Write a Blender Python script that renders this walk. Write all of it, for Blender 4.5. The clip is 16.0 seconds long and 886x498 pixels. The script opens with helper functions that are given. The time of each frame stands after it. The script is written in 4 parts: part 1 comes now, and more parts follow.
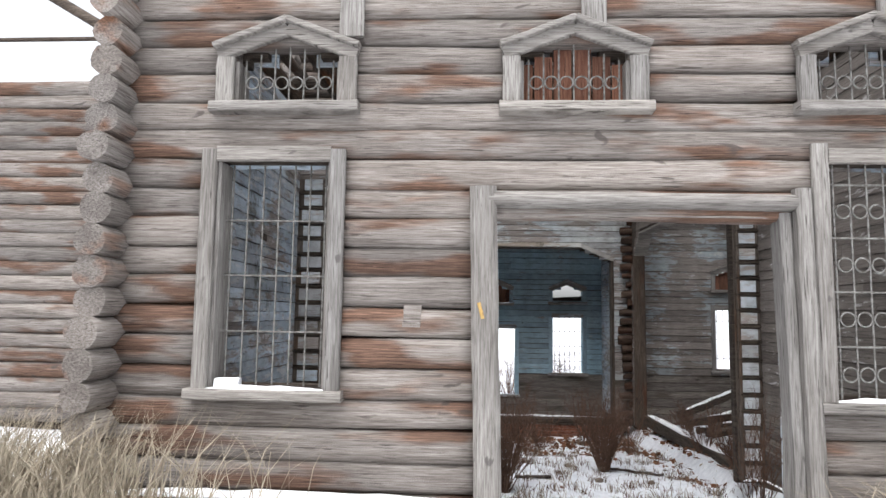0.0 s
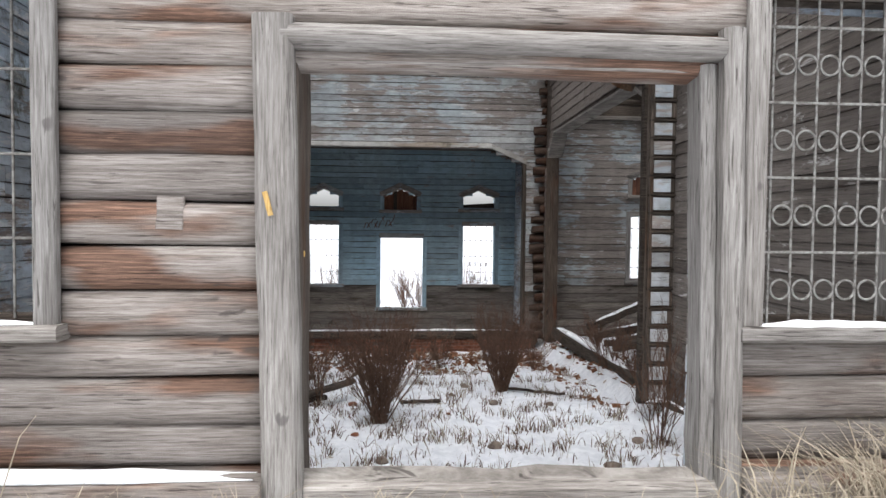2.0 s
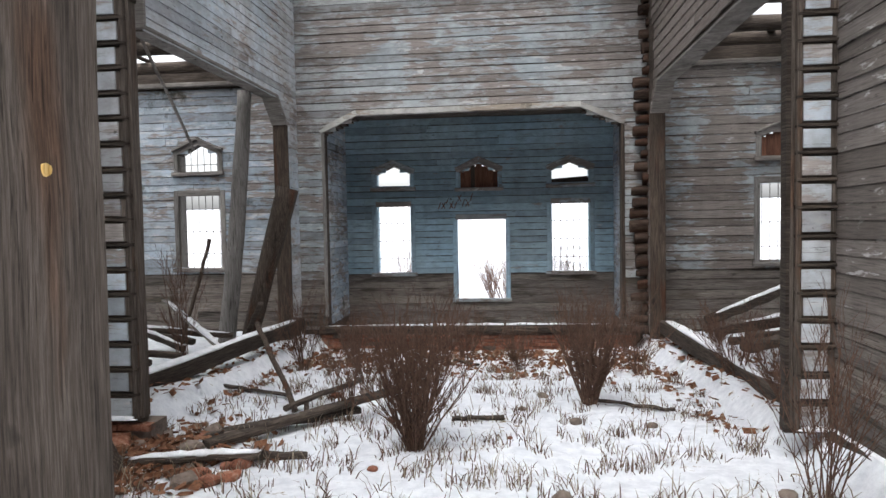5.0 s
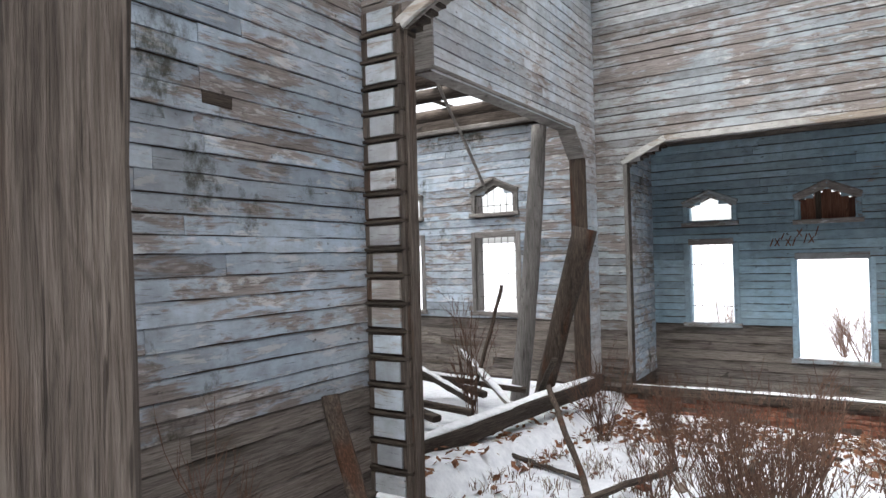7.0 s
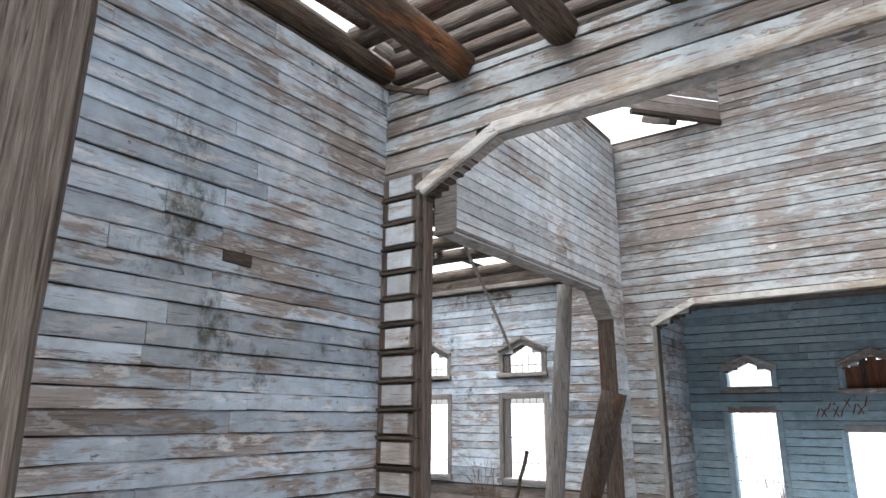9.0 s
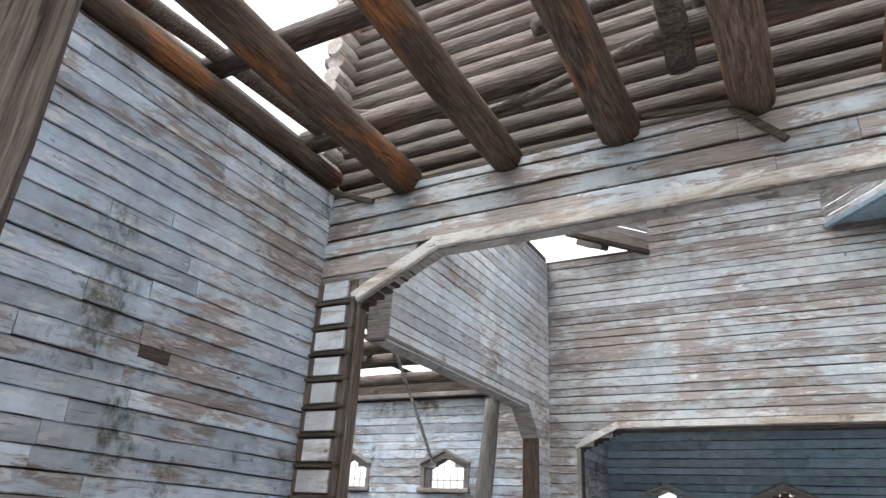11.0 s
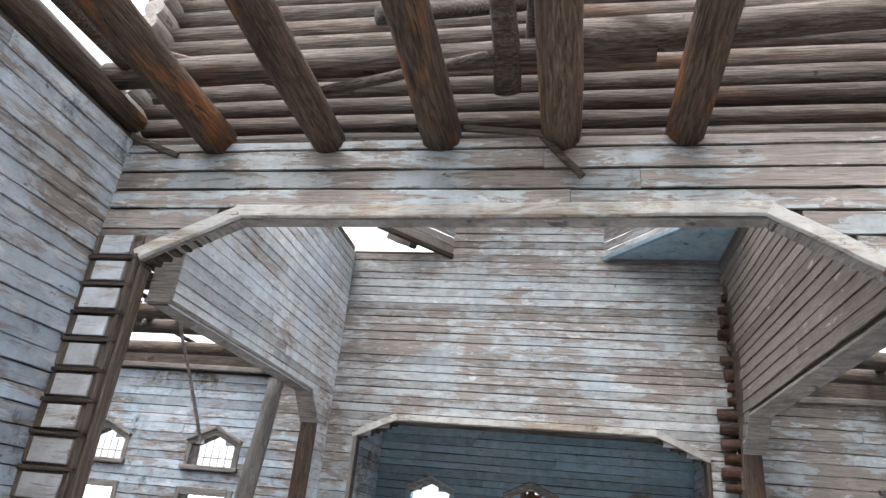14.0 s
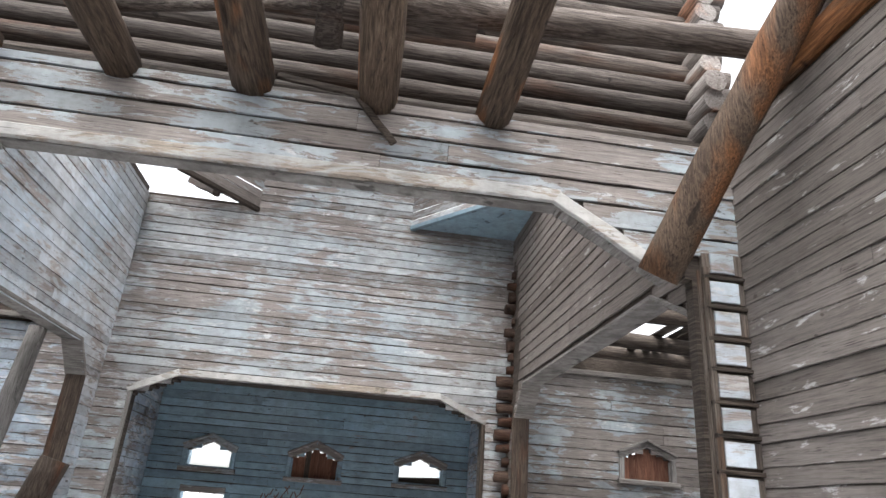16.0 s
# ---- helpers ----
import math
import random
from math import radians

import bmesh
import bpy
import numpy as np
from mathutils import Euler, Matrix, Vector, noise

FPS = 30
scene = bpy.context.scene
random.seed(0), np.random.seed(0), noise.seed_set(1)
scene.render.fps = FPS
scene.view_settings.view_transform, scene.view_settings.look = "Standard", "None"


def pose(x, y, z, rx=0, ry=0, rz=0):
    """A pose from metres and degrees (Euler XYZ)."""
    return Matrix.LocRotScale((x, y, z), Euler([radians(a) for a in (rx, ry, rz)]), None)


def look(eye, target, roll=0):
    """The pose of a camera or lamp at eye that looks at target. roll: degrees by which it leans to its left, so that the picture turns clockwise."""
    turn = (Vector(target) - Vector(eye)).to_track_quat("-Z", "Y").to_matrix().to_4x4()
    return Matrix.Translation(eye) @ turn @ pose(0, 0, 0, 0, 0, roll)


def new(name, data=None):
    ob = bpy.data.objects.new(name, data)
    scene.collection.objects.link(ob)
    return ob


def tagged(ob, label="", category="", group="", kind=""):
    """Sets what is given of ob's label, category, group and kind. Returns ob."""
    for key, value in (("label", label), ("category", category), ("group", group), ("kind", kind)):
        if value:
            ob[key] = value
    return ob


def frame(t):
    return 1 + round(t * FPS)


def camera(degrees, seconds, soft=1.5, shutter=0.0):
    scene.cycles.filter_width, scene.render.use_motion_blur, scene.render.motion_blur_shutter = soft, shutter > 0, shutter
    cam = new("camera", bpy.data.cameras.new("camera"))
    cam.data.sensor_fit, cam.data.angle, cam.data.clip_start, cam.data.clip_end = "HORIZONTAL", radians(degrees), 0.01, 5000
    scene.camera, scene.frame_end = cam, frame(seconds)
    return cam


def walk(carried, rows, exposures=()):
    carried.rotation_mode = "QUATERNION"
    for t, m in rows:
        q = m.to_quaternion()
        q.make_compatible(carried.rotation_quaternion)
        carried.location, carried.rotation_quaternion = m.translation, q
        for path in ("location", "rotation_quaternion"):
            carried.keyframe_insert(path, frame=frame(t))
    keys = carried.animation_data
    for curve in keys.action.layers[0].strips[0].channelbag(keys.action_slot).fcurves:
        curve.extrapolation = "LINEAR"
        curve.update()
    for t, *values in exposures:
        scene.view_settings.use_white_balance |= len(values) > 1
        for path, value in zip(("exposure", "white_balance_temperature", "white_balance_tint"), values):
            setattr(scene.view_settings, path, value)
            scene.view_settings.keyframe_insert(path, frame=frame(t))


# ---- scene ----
cam = camera(69.1, 16.0)
PATH = [
    (0, (-0.08, -5.34, 1.874), (-0.176, -3.352, 2.075), 0.9),
    (0.5, (0.144, -4.876, 1.877), (0.179, -2.885, 2.07), 2.3),
    (1, (0.322, -4.464, 1.816), (0.452, -2.472, 1.938), 1.3),
    (1.5, (0.537, -4.037, 1.795), (0.643, -2.04, 1.747), 0.3),
    (2, (0.723, -3.66, 1.79), (0.839, -1.665, 1.721), 0.6),
    (2.5, (0.856, -3.267, 1.759), (0.913, -1.272, 1.626), 0.2),
    (3, (1.014, -2.928, 1.752), (1.001, -0.939, 1.542), -0.5),
    (5.5, (1.415, -1.086, 1.428), (1.078, 0.884, 1.358), -0.1),
    (6, (1.345, -0.754, 1.483), (0.843, 1.18, 1.407), 0.9),
    (6.5, (1.111, -0.292, 1.585), (0.395, 1.575, 1.524), -0.0),
    (7, (0.981, -0.042, 1.666), (-0.095, 1.644, 1.696), -1.5),
    (7.5, (1.229, -0.062, 1.655), (-0.016, 1.495, 1.82), -0.3),
    (8, (1.152, -0.022, 1.698), (-0.059, 1.55, 1.949), -0.1),
    (8.5, (1.167, 0.022, 1.675), (0.011, 1.614, 2.034), -0.5),
    (9, (1.161, 0.071, 1.696), (0.031, 1.641, 2.204), 0.2),
    (9.5, (1.147, 0.074, 1.722), (0.065, 1.632, 2.358), 1.8),
    (10, (1.17, 0.057, 1.753), (0.149, 1.607, 2.499), 3.1),
    (12.5, (1.18, 0.045, 1.825), (0.436, 1.708, 2.649), 4.2),
    (13, (1.203, 0.049, 1.803), (0.537, 1.751, 2.616), 5.1),
    (13.5, (1.208, 0.067, 1.814), (0.642, 1.804, 2.628), 5.6),
    (14, (1.231, 0.088, 1.829), (0.853, 1.878, 2.638), 5.7),
    (14.5, (1.255, 0.111, 1.837), (1.033, 1.928, 2.642), 5.3),
    (15, (1.284, 0.114, 1.839), (1.191, 1.946, 2.637), 5.2),
    (15.5, (1.31, 0.128, 1.851), (1.364, 1.974, 2.619), 5.2),
    (16, (1.313, 0.12, 1.839), (1.517, 1.962, 2.59), 4.5),
]
EXPOSURES = [(t, e, 6380, 10) for t, e in ((0, 1.33), (2.5, 1.33), (3.2, 1.4), (5.5, 1.75), (7.5, 2.22), (9.0, 2.35), (12.5, 2.27), (16, 2.28))]
walk(cam, [(t, look(eye, target, roll)) for t, eye, target, roll in PATH], EXPOSURES)

# ---- light ----
world = bpy.data.worlds.new("overcast_sky")
scene.world = world
world.use_nodes = True
wn, wl = world.node_tree.nodes, world.node_tree.links
sky = wn.new("ShaderNodeTexSky")
sky.sky_type, sky.sun_disc = "NISHITA", False
sky.sun_elevation, sky.sun_rotation = radians(66), radians(200)
sky.air_density, sky.dust_density, sky.ozone_density = 1.0, 4.0, 1.0
cloud = wn.new("ShaderNodeHueSaturation")
cloud.inputs["Saturation"].default_value = 0.12
wl.new(sky.outputs[0], cloud.inputs["Color"])
wl.new(cloud.outputs[0], wn["Background"].inputs[0])
wn["Background"].inputs[1].default_value = 0.15
sun_data = bpy.data.lights.new("sun", "SUN")
sun_data.energy, sun_data.angle, sun_data.color = 0.6, radians(60), (1.0, 0.985, 0.97)
sun = new("sun", sun_data)
sun.rotation_euler = Euler((radians(24), 0, radians(-20)))


# ---- materials ----
def ramp(nt, fac, stops):
    r = nt.nodes.new("ShaderNodeValToRGB")
    while len(r.color_ramp.elements) < len(stops):
        r.color_ramp.elements.new(0.5)
    for e, (p, c) in zip(r.color_ramp.elements, stops):
        e.position, e.color = p, (*c, 1) if len(c) == 3 else c
    nt.links.new(fac, r.inputs[0])
    return r.outputs[0]


def mix(nt, fac, a, b, kind="MIX"):
    m = nt.nodes.new("ShaderNodeMix")
    m.data_type, m.blend_type = "RGBA", kind
    for sock, v in ((m.inputs[0], fac), (m.inputs[6], a), (m.inputs[7], b)):
        if isinstance(v, (int, float)):
            sock.default_value = v
        elif isinstance(v, tuple):
            sock.default_value = (*v, 1)
        else:
            nt.links.new(v, sock)
    return m.outputs[2]


def base(name, rough=0.85):
    m = bpy.data.materials.new(name)
    m.use_nodes = True
    b = m.node_tree.nodes["Principled BSDF"]
    b.inputs["Roughness"].default_value = rough
    b.inputs["Specular IOR Level"].default_value = 0.25
    return m, m.node_tree, b


def place(nt, scale, shift=True):
    g = nt.nodes.new("ShaderNodeNewGeometry")
    out = g.outputs["Position"]
    if shift:
        o = nt.nodes.new("ShaderNodeObjectInfo")
        k = nt.nodes.new("ShaderNodeVectorMath")
        k.operation = "MULTIPLY_ADD"
        nt.links.new(o.outputs["Random"], k.inputs[0])
        k.inputs[1].default_value = (37, 53, 71)
        nt.links.new(out, k.inputs[2])
        out = k.outputs[0]
    s = nt.nodes.new("ShaderNodeVectorMath")
    s.operation = "MULTIPLY"
    nt.links.new(out, s.inputs[0])
    s.inputs[1].default_value = scale
    return s.outputs[0]


def tex(nt, vec, scale=1.0, detail=5.0, rough=0.6, warp=0.0):
    n = nt.nodes.new("ShaderNodeTexNoise")
    n.inputs["Scale"].default_value, n.inputs["Detail"].default_value = scale, detail
    n.inputs["Roughness"].default_value, n.inputs["Distortion"].default_value = rough, warp
    nt.links.new(vec, n.inputs["Vector"])
    return n.outputs[0]


def rand(nt):
    return nt.nodes.new("ShaderNodeObjectInfo").outputs["Random"]


def bump(nt, b, height, strength=0.5, dist=0.01):
    n = nt.nodes.new("ShaderNodeBump")
    n.inputs["Strength"].default_value, n.inputs["Distance"].default_value = strength, dist
    nt.links.new(height, n.inputs["Height"])
    nt.links.new(n.outputs[0], b.inputs["Normal"])


AX = {"x": (0.9, 14, 22), "y": (14, 0.9, 22), "h": (1.0, 1.0, 24), "z": (22, 22, 0.9)}


def wood(name, axis, dark, mid, pale, stain=None, stain_at=(0.56, 0.68), crack=0.75, spread=0.5):
    """Weathered timber with grain along one axis."""
    m, nt, b = base(name)
    s = AX[axis]
    v = place(nt, s)
    fine = tex(nt, v, 3.4, 9, 0.72, 0.35)
    broad = tex(nt, place(nt, tuple(0.16 * q + 0.6 for q in s)), 1.0, 4, 0.6)
    c = ramp(nt, fine, [(0.28, dark), (0.46, mid), (0.66, pale)])
    tone = ramp(nt, broad, [(0.3, (0.55, 0.52, 0.5)), (0.6, (1.08, 1.06, 1.04))])
    c = mix(nt, 0.85, c, tone, "MULTIPLY")
    if stain:
        patch = tex(nt, place(nt, tuple(0.1 * q + 0.5 for q in s)), 1.3, 3, 0.5)
        k = ramp(nt, patch, [(stain_at[0], (0, 0, 0)), (stain_at[1], (1, 1, 1))])
        soft = ramp(nt, fine, [(0.3, tuple(q * 0.3 for q in stain)), (0.5, tuple(q * 0.8 for q in stain)), (0.68, tuple(min(1, q * 1.75) for q in stain))])
        c = mix(nt, k, c, soft)
    each = ramp(nt, rand(nt), [(0.0, (1 - spread * 0.6,) * 3), (1.0, (1.12, 1.1, 1.07))])
    c = mix(nt, 1.0, c, each, "MULTIPLY")
    line = tex(nt, place(nt, tuple(1.6 * q for q in s)), 2.0, 3, 0.6, 0.5)
    k = ramp(nt, line, [(0.33, (0.15, 0.13, 0.12)), (0.385, (1, 1, 1))])
    c = mix(nt, crack, c, k, "MULTIPLY")
    knot = tex(nt, place(nt, tuple(2.2 + 0.12 * q for q in s)), 1.5, 2, 0.4, 0.8)
    c = mix(nt, ramp(nt, knot, [(0.70, (0, 0, 0)), (0.75, (0.75, 0.75, 0.75))]), c, dark)
    nt.links.new(c, b.inputs["Base Color"])
    bump(nt, b, mix(nt, 0.5, fine, line), 0.9, 0.014)
    return m


def painted(name, paint, paint2, cover, bare=(0.30, 0.265, 0.235), axis="h", white=0.5, runs=0.3, mould_at=0.6):
    """Old paint flaking from grey boards; cover: how much paint is left, white: how much of the top coat."""
    m, nt, b = base(name, 0.8)
    s = AX[axis]
    fine = tex(nt, place(nt, s), 3.0, 9, 0.72, 0.3)
    wood_c = ramp(nt, fine, [(0.3, tuple(q * 0.45 for q in bare)), (0.5, bare), (0.7, tuple(q * 1.4 for q in bare))])
    tint = tex(nt, place(nt, (0.5, 0.5, 0.5), False), 1.0, 3, 0.5)
    p = mix(nt, ramp(nt, tint, [(0.4, (0, 0, 0)), (0.62, (1, 1, 1))]), paint, paint2)
    grime = tex(nt, place(nt, (3, 3, 5)), 1.6, 5, 0.7)
    p = mix(nt, 0.8, p, ramp(nt, grime, [(0.3, (0.6, 0.57, 0.54)), (0.6, (1.0, 1.0, 1.0))]), "MULTIPLY")
    flake = tex(nt, place(nt, (1.2, 1.2, 6)), 1.5, 9, 0.74, 0.5)
    big = tex(nt, place(nt, (0.5, 0.5, 0.9), False), 1.3, 4, 0.6)
    add = nt.nodes.new("ShaderNodeMath")
    add.operation = "MULTIPLY_ADD"
    nt.links.new(big, add.inputs[0])
    add.inputs[1].default_value = 0.9
    nt.links.new(flake, add.inputs[2])
    lim = 1.5 - 0.5 * cover
    k = ramp(nt, add.outputs[0], [(lim - 0.33, (0, 0, 0)), (lim - 0.25, (0.9, 0.9, 0.9))])
    c = mix(nt, k, wood_c, p)
    # scraps of a white top coat, broken along each board
    scrap = tex(nt, place(nt, (1.1, 1.1, 4.5)), 2.0, 8, 0.7, 0.3)
    lw = 0.68 - 0.16 * white
    kw = ramp(nt, scrap, [(lw, (0, 0, 0)), (lw + 0.05, (0.6, 0.6, 0.6))])
    c = mix(nt, kw, c, (0.66, 0.655, 0.65))
    # rain runs down the wall
    run = tex(nt, place(nt, (2.2, 2.2, 0.35), False), 1.0, 5, 0.65)
    c = mix(nt, runs, c, ramp(nt, run, [(0.34, (0.42, 0.38, 0.35)), (0.56, (1.0, 1.0, 1.0))]), "MULTIPLY")
    mould = tex(nt, place(nt, (0.9, 0.9, 0.7), False), 1.4, 8, 0.78)
    c = mix(nt, ramp(nt, mould, [(mould_at, (0, 0, 0)), (mould_at + 0.09, (0.85, 0.85, 0.85))]), c, (0.06, 0.06, 0.038))
    # nail heads and rotten knots
    spot = tex(nt, place(nt, (2.6, 2.6, 4.5)), 2.6, 3, 0.5)
    c = mix(nt, ramp(nt, spot, [(0.70, (0, 0, 0)), (0.74, (0.8, 0.8, 0.8))]), c, (0.07, 0.058, 0.048))
    line = tex(nt, place(nt, tuple(1.6 * q for q in s)), 2.0, 3, 0.6, 0.5)
    c = mix(nt, 0.7, c, ramp(nt, line, [(0.32, (0.2, 0.18, 0.17)), (0.37, (1, 1, 1))]), "MULTIPLY")
    each = ramp(nt, rand(nt), [(0.0, (0.66, 0.64, 0.63)), (0.4, (0.92, 0.91, 0.9)), (1.0, (1.12, 1.12, 1.12))])
    c = mix(nt, 1.0, c, each, "MULTIPLY")
    nt.links.new(c, b.inputs["Base Color"])
    hgt = mix(nt, 0.5, mix(nt, 0.5, k, kw), fine)
    bump(nt, b, hgt, 0.7, 0.009)
    return m


GREY = ((0.062, 0.052, 0.047), (0.19, 0.17, 0.158), (0.33, 0.312, 0.30))
M_LOG = wood("weathered_log_wood", "x", *GREY, stain=(0.15, 0.09, 0.065), stain_at=(0.51, 0.60), spread=0.5)
M_LOGY = wood("weathered_log_wood_side", "y", *GREY, stain=(0.2, 0.1, 0.06))
# Overhead log wood, its colour lowered to stand in for shade from a roof.
M_LOGIN = wood("shaded_attic_log_wood", "x", (0.013, 0.010, 0.009), (0.062, 0.05, 0.043), (0.175, 0.153, 0.138), stain=(0.08, 0.045, 0.03))
M_POST = wood("grey_post_wood", "z", (0.08, 0.073, 0.069), (0.205, 0.196, 0.188), (0.34, 0.335, 0.327), spread=0.25)
M_CASE = wood("grey_casing_wood", "h", (0.08, 0.07, 0.065), (0.205, 0.193, 0.182), (0.35, 0.338, 0.325), spread=0.25)
M_JAMB = wood("brown_jamb_wood", "z", (0.03, 0.024, 0.02), (0.095, 0.078, 0.066), (0.2, 0.172, 0.15), stain=(0.11, 0.066, 0.044), spread=0.3)
M_JOIST = wood("brown_joist_wood", "y", (0.018, 0.013, 0.010), (0.075, 0.052, 0.038), (0.19, 0.145, 0.105), stain=(0.23, 0.1, 0.042), stain_at=(0.52, 0.60), spread=0.5)
M_JOISTZ = wood("brown_sloping_joist_wood", "z", (0.018, 0.013, 0.010), (0.09, 0.062, 0.045), (0.2, 0.15, 0.108), stain=(0.2, 0.09, 0.04), stain_at=(0.47, 0.6))
M_DARK = wood("dark_rotten_wood", "h", (0.012, 0.009, 0.008), (0.052, 0.04, 0.032), (0.135, 0.112, 0.094))
M_DARKZ = wood("dark_rotten_post_wood", "z", (0.016, 0.012, 0.010), (0.062, 0.046, 0.036), (0.15, 0.12, 0.098), stain=(0.09, 0.042, 0.024))
M_ROT = wood("red_rotten_log_wood", "x", (0.012, 0.008, 0.007), (0.05, 0.03, 0.022), (0.12, 0.085, 0.066), stain=(0.065, 0.03, 0.018), stain_at=(0.48, 0.58))
M_BOARD = wood("red_brown_board_wood", "z", (0.05, 0.025, 0.018), (0.15, 0.065, 0.042), (0.24, 0.13, 0.09))
M_OCHRE = wood("fresh_split_wood", "z", (0.3, 0.17, 0.05), (0.5, 0.32, 0.1), (0.62, 0.45, 0.2))
M_BARE = wood("bare_lower_boards", "h", (0.045, 0.038, 0.034), (0.16, 0.14, 0.127), (0.29, 0.268, 0.248), stain=(0.085, 0.072, 0.058))
M_BLUE = painted("worn_light_blue_paint", (0.43, 0.53, 0.635), (0.50, 0.575, 0.65), 0.60, (0.28, 0.25, 0.235), white=0.85, mould_at=0.565)
M_PALE = painted("worn_pale_grey_paint", (0.46, 0.48, 0.49), (0.40, 0.455, 0.49), 0.54, (0.26, 0.23, 0.213), white=0.6, mould_at=0.65)
M_DEEP = painted("worn_deep_blue_paint", (0.32, 0.48, 0.59), (0.38, 0.52, 0.61), 0.95, (0.28, 0.26, 0.25), white=0.1, mould_at=0.64)
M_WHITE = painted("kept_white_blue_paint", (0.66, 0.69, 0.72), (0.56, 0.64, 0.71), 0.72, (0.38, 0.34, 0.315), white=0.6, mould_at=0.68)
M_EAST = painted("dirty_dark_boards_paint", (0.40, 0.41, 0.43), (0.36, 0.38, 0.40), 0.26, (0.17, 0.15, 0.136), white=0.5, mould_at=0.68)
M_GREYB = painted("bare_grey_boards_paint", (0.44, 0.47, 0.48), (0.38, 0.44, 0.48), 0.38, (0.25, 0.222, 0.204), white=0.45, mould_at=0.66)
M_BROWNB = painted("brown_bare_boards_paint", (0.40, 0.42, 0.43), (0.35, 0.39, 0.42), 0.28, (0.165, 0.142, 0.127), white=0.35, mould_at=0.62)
M_TRIMW = painted("worn_white_trim_paint", (0.56, 0.56, 0.54), (0.5, 0.5, 0.49), 0.6, (0.34, 0.29, 0.24), white=0.4)

M_SNOW, nt, b = base("ground_snow_and_litter", 0.7)
n1 = tex(nt, place(nt, (1, 1, 1), False), 1.1, 8, 0.72)
n2 = tex(nt, place(nt, (1, 1, 1), False), 7.0, 6, 0.7)
litter = mix(nt, n2, (0.10, 0.062, 0.04), (0.33, 0.26, 0.17))
k1 = ramp(nt, mix(nt, 0.5, n1, n2), [(0.585, (0, 0, 0)), (0.615, (1, 1, 1))])
c = mix(nt, k1, ramp(nt, n2, [(0.35, (0.6, 0.62, 0.66)), (0.6, (0.78, 0.8, 0.83))]), litter)
nt.links.new(c, b.inputs["Base Color"])
bump(nt, b, mix(nt, 0.5, n1, n2), 0.6, 0.05)
M_CAP, nt, b = base("fresh_snow", 0.6)
nt.links.new(ramp(nt, tex(nt, place(nt, (6, 6, 6), False), 2.0, 5), [(0.35, (0.7, 0.71, 0.73)), (0.6, (0.86, 0.87, 0.9))]), b.inputs["Base Color"])
bump(nt, b, tex(nt, place(nt, (9, 9, 9), False), 3.0, 5), 0.4, 0.02)
M_BRICK, nt, b = base("old_red_brick", 0.9)
bn = tex(nt, place(nt, (4, 4, 4)), 3.0, 6, 0.7)
c = ramp(nt, bn, [(0.3, (0.1, 0.045, 0.03)), (0.5, (0.25, 0.105, 0.065)), (0.7, (0.36, 0.25, 0.2))])
c = mix(nt, 1.0, c, ramp(nt, rand(nt), [(0, (0.55, 0.5, 0.5)), (1, (1.15, 1.1, 1.05))]), "MULTIPLY")
nt.links.new(c, b.inputs["Base Color"])
bump(nt, b, bn, 0.6, 0.02)
M_MORTAR, nt, b = base("crumbling_mortar", 0.95)
nt.links.new(ramp(nt, tex(nt, place(nt, (3, 3, 3)), 4, 6), [(0.3, (0.09, 0.07, 0.055)), (0.7, (0.25, 0.2, 0.17))]), b.inputs["Base Color"])
M_IRON, nt, b = base("grey_painted_iron", 0.6)
nt.links.new(ramp(nt, tex(nt, place(nt, (9, 9, 9)), 3, 5), [(0.35, (0.07, 0.062, 0.055)), (0.6, (0.19, 0.185, 0.175))]), b.inputs["Base Color"])
M_TWIG, nt, b = base("red_brown_twigs", 0.85)
nt.links.new(ramp(nt, tex(nt, place(nt, (5, 5, 5)), 4, 4), [(0.3, (0.05, 0.028, 0.02)), (0.7, (0.17, 0.10, 0.07))]), b.inputs["Base Color"])
M_STRAW, nt, b = base("dry_straw_grass", 0.85)
nt.links.new(ramp(nt, tex(nt, place(nt, (2, 2, 2)), 3, 4), [(0.3, (0.17, 0.135, 0.095)), (0.7, (0.40, 0.35, 0.27))]), b.inputs["Base Color"])
M_RUST, nt, b = base("fallen_leaves_and_rubble", 0.9)
nt.links.new(ramp(nt, tex(nt, place(nt, (7, 7, 7), False), 2, 6, 0.7), [(0.3, (0.05, 0.026, 0.016)), (0.5, (0.17, 0.075, 0.04)), (0.7, (0.3, 0.17, 0.1))]), b.inputs["Base Color"])

# ---- mesh helpers ----
rng = random.Random(7)


def finish(name, bm, material, parent=None, label="", smooth=False):
    me = bpy.data.meshes.new(name)
    bm.to_mesh(me)
    bm.free()
    me.materials.append(material)
    if smooth:
        me.polygons.foreach_set("use_smooth", [True] * len(me.polygons))
    ob = new(name, me)
    if parent is not None:
        ob.parent = parent
    if label:
        tagged(ob, label=label)
    return ob


def part(name, bm, material, parent, label="", smooth=False):
    return finish(name, bm, material, parent, label, smooth)


def basis(p, q, up=(0, 0, 1)):
    a = (Vector(q) - Vector(p))
    length = a.length
    a.normalize()
    u = Vector(up)
    if abs(a.dot(u)) > 0.97:
        u = Vector((0, 1, 0))
    s = u.cross(a).normalized()
    return a, s, a.cross(s), length


